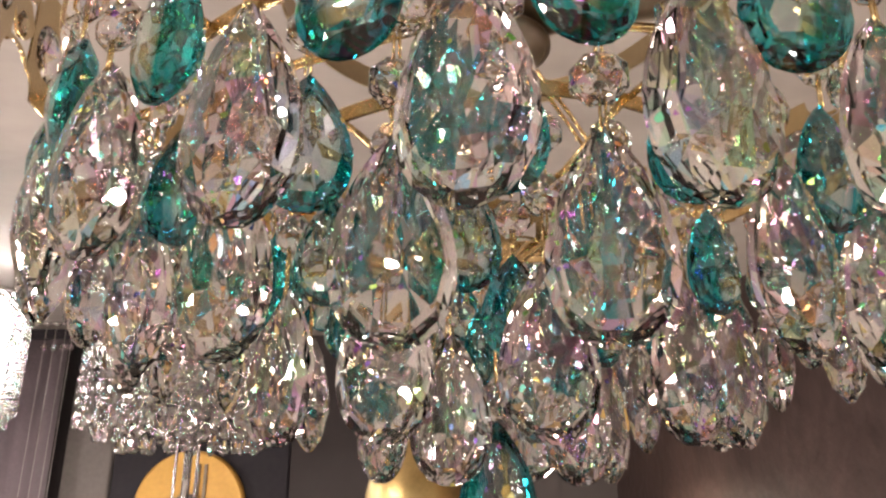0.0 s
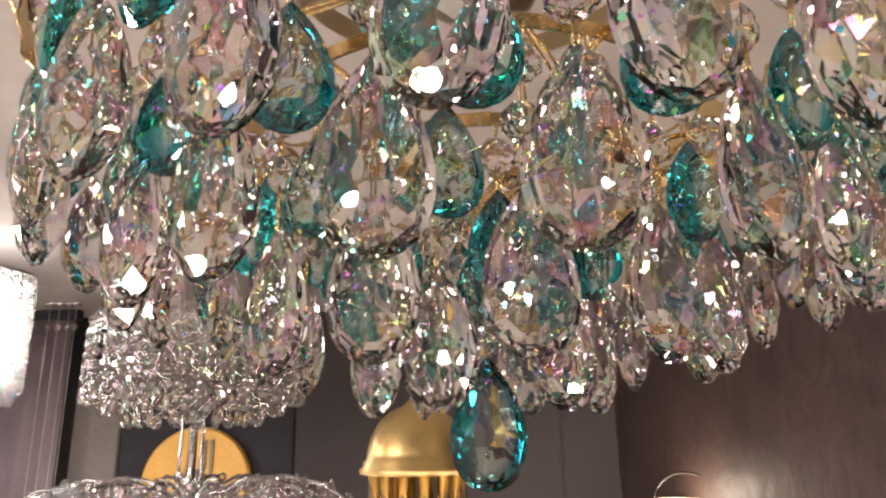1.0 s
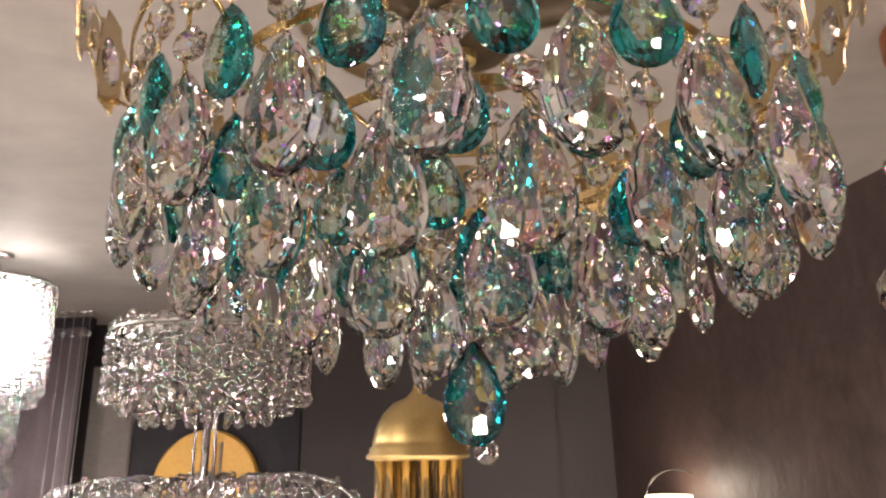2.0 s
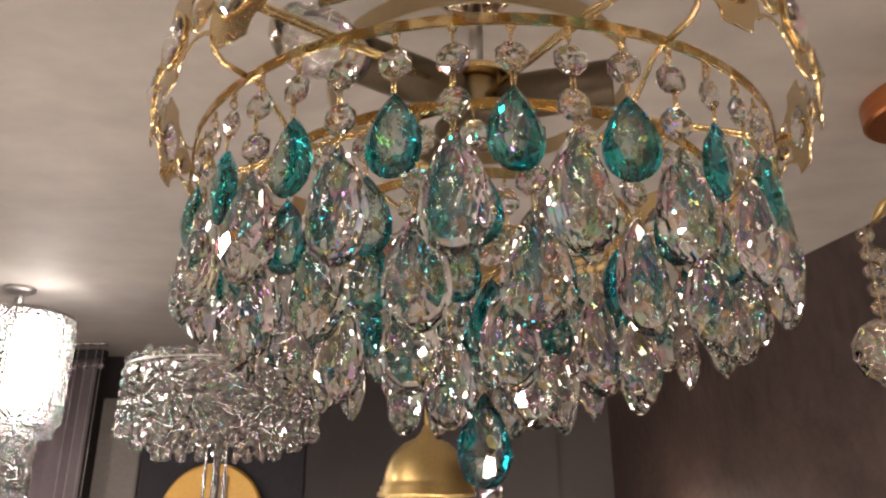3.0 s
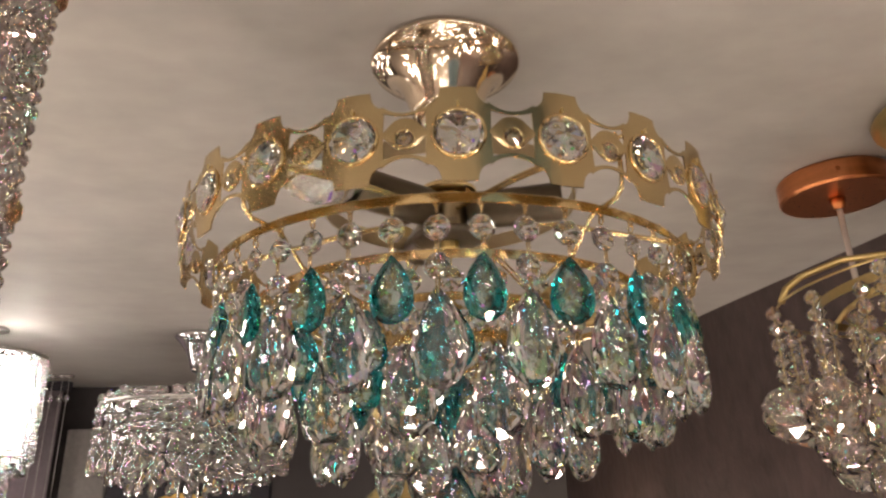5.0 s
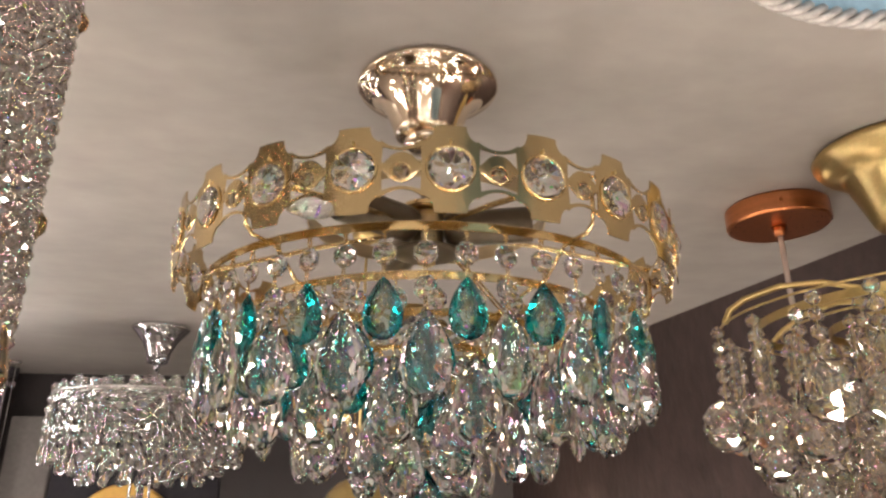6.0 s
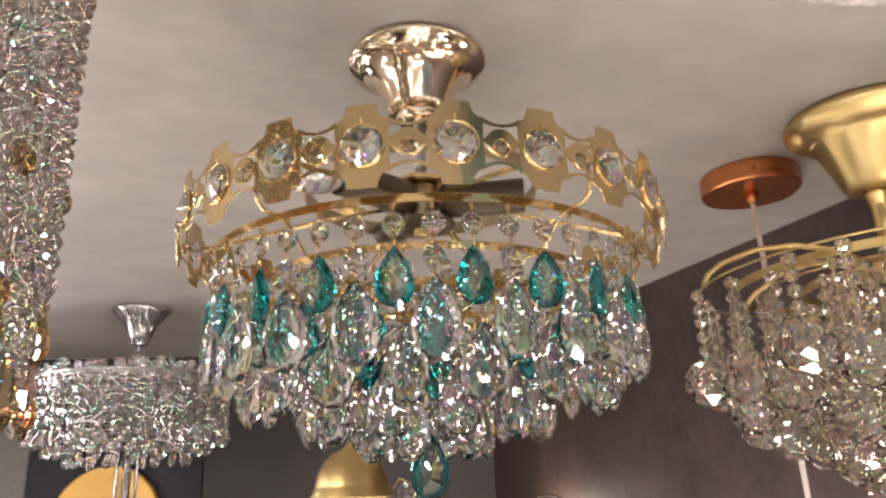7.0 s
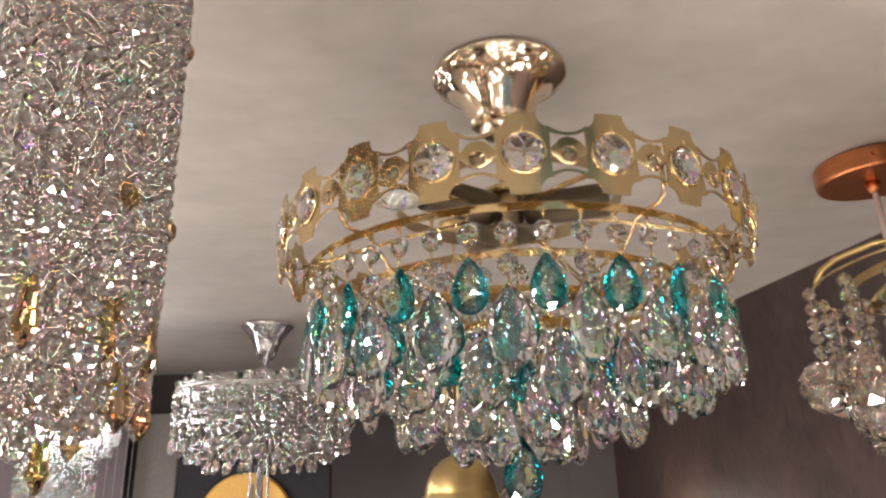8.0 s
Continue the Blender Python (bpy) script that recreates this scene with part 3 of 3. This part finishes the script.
# spokes and braces
for degrees in (27, -38.5, 92, -104, 150, -163):
    a = radians(degrees)

    def polar(r, z, da=0.0):
        return (r * math.sin(a + da), -r * math.cos(a + da), z)

    for da in (-0.012, 0.012):
        part("spoke", tube([polar(0.0152, 2.4570, da * 5), polar(0.10, 2.4470, da * 2), polar(0.200, 2.430, da), polar(0.2085, 2.428, da)], 0.0014, 8), GOLD_RING, lustre, smooth=True, m=AX)
    part("ring_arm", tube([polar(0.2070, 2.420), polar(0.2070, 2.402), polar(0.2055, 2.395), polar(0.200, 2.3905), polar(0.1868, 2.3895)], 0.0016, 8), GOLD_RING, lustre, smooth=True, m=AX)
    for (r0, z0, r1, z1) in ((0.1835, 2.3895, 0.1512, 2.3685), (0.1485, 2.3690, 0.0992, 2.3580), (0.0965, 2.3575, 0.0492, 2.3450), (0.0465, 2.3450, 0.003, 2.3225)):
        part("brace", tube([polar(r0, z0), polar(r0 * 0.8 + r1 * 0.2, z0 - 0.002), polar(r0 * 0.2 + r1 * 0.8, z1 + 0.001), polar(r1, z1)], 0.0014, 8), GOLD_RING, lustre, smooth=True, m=AX)


# ---- the other lamps of the shop ----
def on_circle(r, a, z, twist=0.0):
    return Matrix.Translation((r * math.sin(a), -r * math.cos(a), z)) @ Matrix.Rotation(a + twist, 4, "Z")


def scatter(owner, pieces, singles, rest):
    """Many small pieces (name, mesh, pose): those towards the front of the shop become parts of their own,
    the others one joined part for each material."""
    pieces = sorted(pieces, key=lambda p: p[2].translation.y)
    for name, me, m in pieces[:singles]:
        part(name, me, None, owner, m=m)
    lots = {}
    for name, me, m in pieces[singles:]:
        lots.setdefault(me.materials[0].name, []).append((me, m))
    for mat, lot in lots.items():
        verts, faces = [], []
        for me, m in lot:
            base = len(verts)
            verts.extend(m @ v.co for v in me.vertices)
            faces.extend([base + i for i in p.vertices] for p in me.polygons)
        me = bpy.data.meshes.new(rest)
        me.from_pydata(verts, [], faces)
        me.materials.append(bpy.data.materials[mat])
        part(rest, me, None, owner, kind="stuff")


def chain(name, bead, r, a, top, length, step, rng, turned=1.2):
    """Beads one under another; gives the pieces and the height at which they end."""
    n = int(length / step)
    return [(name, bead, on_circle(r, a, top - step * (i + 0.5), rng.uniform(-turned, turned))) for i in range(n)], top - step * n


# tall column of bead strings, close to the camera
spin = random.Random(11)
column = thing("bead_column_chandelier", (-0.330, -0.290, 2.2), "tall column of clear bead strings with amber icicle drops", "chandelier")
part("top_plate", revolve([(0.03, 0.4095), (0.128, 0.4085), (0.128, 0.401), (0.03, 0.400)], 64), PALE_GOLD, column, "pale gold ceiling plate", True)
BEAD_A = bead_mesh("bead", 0.0052, 0.0086, BEAD_GLASS, 8)
BEAD_B = bead_mesh("bead", 0.0044, 0.0074, BEAD_GLASS, 8)
AMBER_DISC = mesh_of(cut_stone(round_outline(0.0075, 8), (0, 0), 0.008, ((0.8, 0.6), (0.45, 1.0))), "amber_bead", AMBER)
ICICLE_AMBER = icicle_mesh("amber_icicle", 0.032, 0.0120, AMBER)
ICICLE_CLEAR = icicle_mesh("clear_icicle", 0.030, 0.0115, BEAD_GLASS)
OCT_END = mesh_of(cut_stone(round_outline(0.0078, 8), (0, 0), 0.008, ((0.8, 0.6), (0.45, 1.0))), "octagon_bead", BEAD_GLASS)
beads, ends = [], []
for r, count, low in ((0.121, 52, 2.296), (0.100, 34, 2.284), (0.076, 20, 2.274)):
    for i in range(count):
        a = 2 * math.pi * (i + 0.35 * spin.random()) / count
        rr = r + spin.uniform(-0.003, 0.003)
        big = spin.random() < 0.6
        more, z = chain("bead", BEAD_A if big else BEAD_B, rr, a, 0.400, 2.6 - low + spin.uniform(-0.026, 0.024), 0.0094 if big else 0.0080, spin)
        beads += more
        ends.append(("octagon_bead", OCT_END, on_circle(rr, a, z - 0.007, spin.uniform(-0.5, 0.5))))
        if spin.random() < 0.6:
            amber = spin.random() < 0.7
            ends.append(("amber_icicle" if amber else "clear_icicle", ICICLE_AMBER if amber else ICICLE_CLEAR, on_circle(rr, a, z - 0.0150)))
        else:
            for k in (1, 2):
                ends.append(("octagon_bead", OCT_END, on_circle(rr, a, z - 0.007 - 0.0158 * k, spin.uniform(-0.5, 0.5))))
        if spin.random() < 0.32:
            ends.append(("amber_bead", AMBER_DISC, on_circle(rr + 0.004, a, spin.uniform(z, 0.36))))
scatter(column, sorted(beads, key=lambda p: -p[2].translation.x + p[2].translation.y)[:300], 300, "bead_fringe")
scatter(column, sorted(beads, key=lambda p: -p[2].translation.x + p[2].translation.y)[300:], 0, "bead_fringe")
scatter(column, ends, 300, "bead_fringe")

# ball chandelier on a brass canopy
balls = thing("ball_chandelier", (0.546, 0.080, 2.2), "gold chandelier with strings of beads and faceted crystal balls", "chandelier")
part("canopy", revolve([(0.018, 0.312), (0.030, 0.314), (0.034, 0.320), (0.046, 0.352), (0.055, 0.374), (0.060, 0.379), (0.066, 0.381), (0.078, 0.390), (0.084, 0.398), (0.085, 0.404), (0.080, 0.4095)], 56), BRASS, balls, "satin brass bell-shaped canopy", True)
part("stem", revolve([(0.009, 0.236), (0.010, 0.295), (0.013, 0.306), (0.014, 0.3115)], 24), BRASS, balls, "", True)
part("hub", revolve([(0.006, 0.200), (0.020, 0.206), (0.028, 0.218), (0.024, 0.232), (0.010, 0.2355)], 32), BRASS, balls, "", True)
BALL = ball_mesh("crystal_ball", 0.0280, CREAM_GLASS, 2)
BALL_S = ball_mesh("crystal_ball", 0.0215, CREAM_GLASS, 2)
CHAIN_BEAD = bead_mesh("bead", 0.0074, 0.0140, CREAM_GLASS, 8)
for i in range(6):
    a = 2 * math.pi * (i + 0.3) / 6
    rise = [(0.02, 0.222), (0.06, 0.243), (0.105, 0.252), (0.150, 0.249), (0.190, 0.235), (0.207, 0.223), (0.214, 0.209)]
    part("arm", tube([(r * math.sin(a), -r * math.cos(a), z) for r, z in rise], 0.0034, 8), BRASS, balls, "curved brass arm", True)
part("frame_ring", tube(arc((0, 0, 0.209), 0.214, 0, 354, 60, "xy"), 0.0012, 6, loop=True), BRASS, balls, "thin brass wire ring", True)
part("inner_ring", tube(arc((0, 0, 0.201), 0.148, 0, 354, 60, "xy"), 0.0012, 6, loop=True), BRASS, balls, "thin brass wire ring", True)
for r, z in ((0.176, 0.203), (0.100, 0.196), (0.062, 0.196)):
    part("string_ring", band(r, 0.0015, z, z + 0.009, 56), BRASS, balls, "flat brass ring that carries bead strings")
beads = []
for r, count, top, length, ball, ball_r in ((0.214, 20, 0.207, 0.078, BALL, 0.0280), (0.176, 16, 0.207, 0.112, BALL, 0.0265), (0.148, 13, 0.199, 0.128, BALL_S, 0.0215), (0.100, 11, 0.199, 0.148, BALL, 0.0265), (0.062, 7, 0.199, 0.178, BALL, 0.0265), (0.0, 1, 0.199, 0.21, BALL, 0.0265)):
    for i in range(count):
        a = 2 * math.pi * (i + 0.5 * spin.random()) / count
        rr = r + spin.uniform(-0.012, 0.008) * (r > 0)
        more, z = chain("bead", CHAIN_BEAD, rr, a, top, length + spin.uniform(-0.010, 0.020), 0.0158, spin)
        beads += more
        part("bead_wire", tube([(rr * math.sin(a), -rr * math.cos(a), top), (rr * math.sin(a), -rr * math.cos(a), z - 0.002)], 0.0004, 5), BRASS, balls)
        part("crystal_ball", ball, None, balls, m=on_circle(rr, a, z - ball_r) @ Matrix.Rotation(spin.uniform(0, 3), 4, "X"))
scatter(balls, beads, 300, "bead_fringe")

# copper pendant canopy and its cord
copper = thing("pendant_lamp", (0.506, 0.258, 1.6), "pendant lamp with a brushed copper canopy and clear cord", "pendant lamp")
part("canopy", revolve([(0.004, 0.981), (0.064, 0.981), (0.0668, 0.984), (0.0668, 1.007), (0.065, 1.0095), (0.004, 1.0095)], 64), COPPER, copper, "brushed copper round canopy")
part("screw", revolve([(0.001, 0.0), (0.003, 0.0005), (0.003, 0.002)], 12), COPPER, copper, m=Matrix.Translation((-0.03, -0.0597, 0.995)) @ Matrix.Rotation(radians(90), 4, "X"))
part("cord_grip", revolve([(0.004, 0.967), (0.007, 0.968), (0.010, 0.9805)], 20), COPPER, copper, "", True)
part("cord", tube([(0, 0, 0.06), (0, 0, 0.9675)], 0.0036, 10), CORD, copper, "pale clear cord", True)
part("lamp_holder", revolve([(0.012, 0.0), (0.020, 0.002), (0.020, 0.05), (0.006, 0.0605)], 24), COPPER, copper, "", True)

# chrome two-tier chandelier further back
far = thing("chrome_chandelier", (-0.545, 1.070, 2.0), "two-tier chrome chandelier thick with clear crystal beads", "chandelier")
part("canopy", revolve([(0.014, 0.521), (0.022, 0.523), (0.027, 0.544), (0.038, 0.570), (0.056, 0.592), (0.065, 0.600), (0.066, 0.605), (0.060, 0.6095)], 48, flutes=12, depth=0.012), CHROME, far, "flared chrome canopy", True)
part("stem", tube([(0, 0, 0.43), (0, 0, 0.5215)], 0.007, 12), CHROME, far, "", True)
part("post", revolve([(0.009, 0.06), (0.013, 0.10), (0.008, 0.14), (0.008, 0.43)], 24), CHROME, far, "chrome turned centre post", True)
for dx in (-0.021, 0.021):
    part("post_rod", tube([(dx, -0.006, 0.10), (dx, -0.006, 0.44)], 0.0032, 10), CHROME, far, "thin chrome rod", True)
FAR_BEAD = mesh_of(cut_stone(round_outline(0.0105, 8), (0, 0), 0.010, ((0.78, 0.7), (0.5, 1.0))), "octagon_bead", CLEAR_PLAIN)
FAR_DROP = drop_mesh("pear_drop", 0.037, 0.0245, 0.013, 8, CLEAR_PLAIN)
beads = []
for r, z, count, length in ((0.203, 0.440, 34, 0.106), (0.168, 0.440, 28, 0.138), (0.125, 0.440, 20, 0.150)):
    part("frame_ring", band(r, 0.0025, z, z + 0.003, 64), GREY_STEEL, far)
    for i in range(count):
        a = 2 * math.pi * (i + 0.4 * spin.random()) / count
        more, low = chain("octagon_bead", FAR_BEAD, r, a, z - spin.uniform(0, 0.004), length, 0.0212, spin, 0.5)
        beads += more + [("pear_drop", FAR_DROP, on_circle(r, a, low, spin.uniform(-0.7, 0.7)))]
for i in range(8):
    a = 2 * math.pi * i / 8
    pts = [(0.012, 0.428), (0.05, 0.446), (0.10, 0.454), (0.16, 0.450), (0.203, 0.436)]
    part("arm", tube([(r * math.sin(a), -r * math.cos(a), z) for r, z in pts], 0.003, 8), CHROME, far, smooth=True)
LOW = [(0.018, 0.10), (0.06, 0.135), (0.12, 0.155), (0.19, 0.158), (0.26, 0.142), (0.30, 0.110), (0.31, 0.085)]
for i in range(12):
    a = 2 * math.pi * (i + 0.2) / 12
    part("lower_arm", tube([(r * math.sin(a), -r * math.cos(a), z) for r, z in LOW], 0.0036, 8), CHROME, far, "curved chrome arm", True)
part("lower_ring", band(0.312, 0.003, 0.075, 0.090, 64), CHROME, far)
for r, z, count, length in ((0.311, 0.125, 40, 0.13), (0.27, 0.150, 34, 0.16), (0.22, 0.165, 28, 0.19), (0.16, 0.165, 20, 0.20)):
    for i in range(count):
        a = 2 * math.pi * (i + 0.4 * spin.random()) / count
        more, low = chain("octagon_bead", FAR_BEAD, r, a, z - spin.uniform(0, 0.012), length, 0.0212, spin, 0.5)
        beads += more + [("pear_drop", FAR_DROP, on_circle(r, a, low, spin.uniform(-0.7, 0.7)))]
for i in range(22):  # crystals heaped on the upper arms
    for k in range(7):
        a = 2 * math.pi * i / 22 + spin.uniform(-0.12, 0.12)
        beads.append(("octagon_bead", FAR_BEAD, on_circle(0.06 + 0.023 * k, a, 0.462 - 0.0004 * (k - 3) ** 2 + spin.uniform(-0.006, 0.006), spin.uniform(-1, 1))))
upper = [p for p in beads if p[2].translation.z > 0.22]
scatter(far, upper, 300, "crystal_fringe")
scatter(far, [p for p in beads if p[2].translation.z <= 0.22], 0, "lower_crystal_fringe")

# lit crystal lamp
lit = thing("lit_crystal_lamp", (-0.972, 0.965, 1.995), "lit ceiling lamp hung with curtains of crystal beads", "ceiling lamp")
part("canopy", revolve([(0.012, 0.604), (0.028, 0.605), (0.030, 0.607), (0.030, 0.612), (0.026, 0.6145)], 32), GREY_STEEL, lit, "small grey steel ceiling cup", True)
for i in range(4):
    a = radians(45 + 90 * i)
    part("spoke", tube([(0.009 * math.cos(a), 0.009 * math.sin(a), 0.551), (0.113 * math.cos(a), 0.113 * math.sin(a), 0.551)], 0.002, 8), GREY_STEEL, lit, smooth=True)
part("frame_ring", band(0.116, 0.003, 0.548, 0.554, 64), GREY_STEEL, lit, "grey steel upper ring")
part("diffuser", revolve([(0.01, 0.355), (0.030, 0.356), (0.034, 0.362), (0.034, 0.536), (0.030, 0.542), (0.01, 0.543)], 40), LIT, lit, "glowing white diffuser", True, Matrix.Translation((0.058, -0.020, 0)))
part("centre_tube", tube([(0, 0, 0.02), (0, 0, 0.591)], 0.010, 12), CHROME, lit, "", True)
part("lower_frame_ring", band(0.078, 0.004, 0.330, 0.340, 64), CHROME, lit, "chrome lower ring")
LIT_BEAD = bead_mesh("bead", 0.0065, 0.0125, CLEAR_PLAIN, 6)
beads = []
for r, z, count, length in ((0.115, 0.548, 34, 0.221), (0.103, 0.548, 30, 0.247), (0.077, 0.330, 24, 0.32), (0.058, 0.330, 18, 0.34)):
    for i in range(count):
        beads += chain("bead", LIT_BEAD, r, 2 * math.pi * (i + 0.2 * spin.random()) / count, z, length, 0.013, spin)[0]
scatter(lit, beads, 300, "bead_fringe")

# thin suspension cords before the curtain; their end weights are added out of view
for x in (-1.163, -1.136, -1.108, -1.088):
    cord = thing("hanging_cord", (x, 1.55, 2.0), "thin hanging cord, a bead on a grey wire", "ornament", "ornaments before the curtain")
    part("wire", tube([(0, 0, -0.6), (0, 0, 0.6095)], 0.0008, 6), GREY_STEEL, cord)
    part("cup", revolve([(0.002, 0.60), (0.012, 0.602), (0.014, 0.6095)], 16), CHROME, cord, "", True)
    part("bead", ball_mesh("bead", 0.009, CLEAR_PLAIN, 2), None, cord, m=Matrix.Translation((0, 0, 0.54)))
    part("end_weight", revolve([(0.003, -0.63), (0.008, -0.62), (0.008, -0.60), (0.002, -0.595)], 12), CHROME, cord, "", True)

# brass domed lantern
lantern = thing("domed_lantern", (-0.062, 0.420, 2.0), "satin brass domed lantern with a cage of gold rods", "lantern")
part("dome", revolve([(0.046, 0.186), (0.057, 0.188), (0.0575, 0.192), (0.054, 0.195), (0.0545, 0.199), (0.051, 0.202), (0.0505, 0.207), (0.047, 0.222), (0.039, 0.237), (0.027, 0.248), (0.013, 0.254), (0.006, 0.262), (0.004, 0.268)], 56), BRASS, lantern, "satin brass dome with a stepped rim", True)
for i in range(14):
    a = 2 * math.pi * i / 14
    part("rod", tube([(0.043 * math.cos(a), 0.043 * math.sin(a), 0.0), (0.043 * math.cos(a), 0.043 * math.sin(a), 0.187)], 0.0062, 10), GOLD, lantern, smooth=True)
part("base", revolve([(0.03, -0.02), (0.052, -0.015), (0.055, 0.0), (0.04, 0.006)], 40), BRASS, lantern, "", True)
part("hanging_rod", tube([(0, 0, 0.266), (0, 0, 0.602)], 0.002, 8), BRASS, lantern, "", True)
part("ceiling_cup", revolve([(0.004, 0.595), (0.018, 0.601), (0.022, 0.6095)], 24), BRASS, lantern, "", True)
part("crystal_drop", OCTAGON, CLEAR, lantern, m=Matrix.Translation((0.075, -0.01, 0.193)) @ Matrix.Scale(1.7, 4))
part("drop_arm", tube([(0.054, 0, 0.196), (0.066, -0.004, 0.212), (0.075, -0.010, 0.207)], 0.001, 6), BRASS, lantern, smooth=True)

# blue fabric shade with a silver braid
shade = thing("fabric_shade", (0.151, -0.476, 2.414), "blue fabric ceiling shade edged with silver braid", "lamp shade")
part("fabric", revolve([(0.110, 0.002), (0.080, 0.193), (0.077, 0.193), (0.107, 0.002)], 96, close=True), BLUE, shade, "blue woven fabric", True)
part("lining", revolve([(0.01, 0.190), (0.076, 0.190), (0.076, 0.192), (0.01, 0.192)], 64), BLUE, shade)
for k in range(3):
    pts = []
    for i in range(360):
        a = 2 * math.pi * i / 360
        w = 2 * math.pi * (i / 360 * 34 + k / 3)
        pts.append(((0.1095 + 0.0024 * math.cos(w)) * math.cos(a), (0.1095 + 0.0024 * math.cos(w)) * math.sin(a), 0.0005 + 0.0024 * math.sin(w)))
    part("braid", tube(pts, 0.0019, 6, loop=True), BRAID, shade, "twisted silver cord", True)
part("fixing", tube([(0, 0, 0.17), (0, 0, 0.1955)], 0.02, 16), CHROME, shade)

# wall sconce near the corner
sconce = thing("wall_sconce", (0.450, 1.350, 2.035), "lit cream wall sconce on a brass ring", "wall lamp")
part("shade", revolve([(0.02, 0.0), (0.045, 0.012), (0.055, 0.05), (0.052, 0.052), (0.042, 0.016), (0.018, 0.006)], 32, close=True), LIT_SHADE, sconce, "glowing cream glass cup", True)
part("ring", tube([(0.075 * math.cos(2 * math.pi * i / 32) + 0.02, 0, 0.035 + 0.075 * math.sin(2 * math.pi * i / 32)) for i in range(32)], 0.003, 8, loop=True), BLACK, sconce, "thin dark metal ring", True)
part("arm", tube([(0.0, 0.0, 0.0), (0.02, 0.01, -0.03), (0.052, 0.016, -0.04)], 0.005, 8), BRASS, sconce, smooth=True)
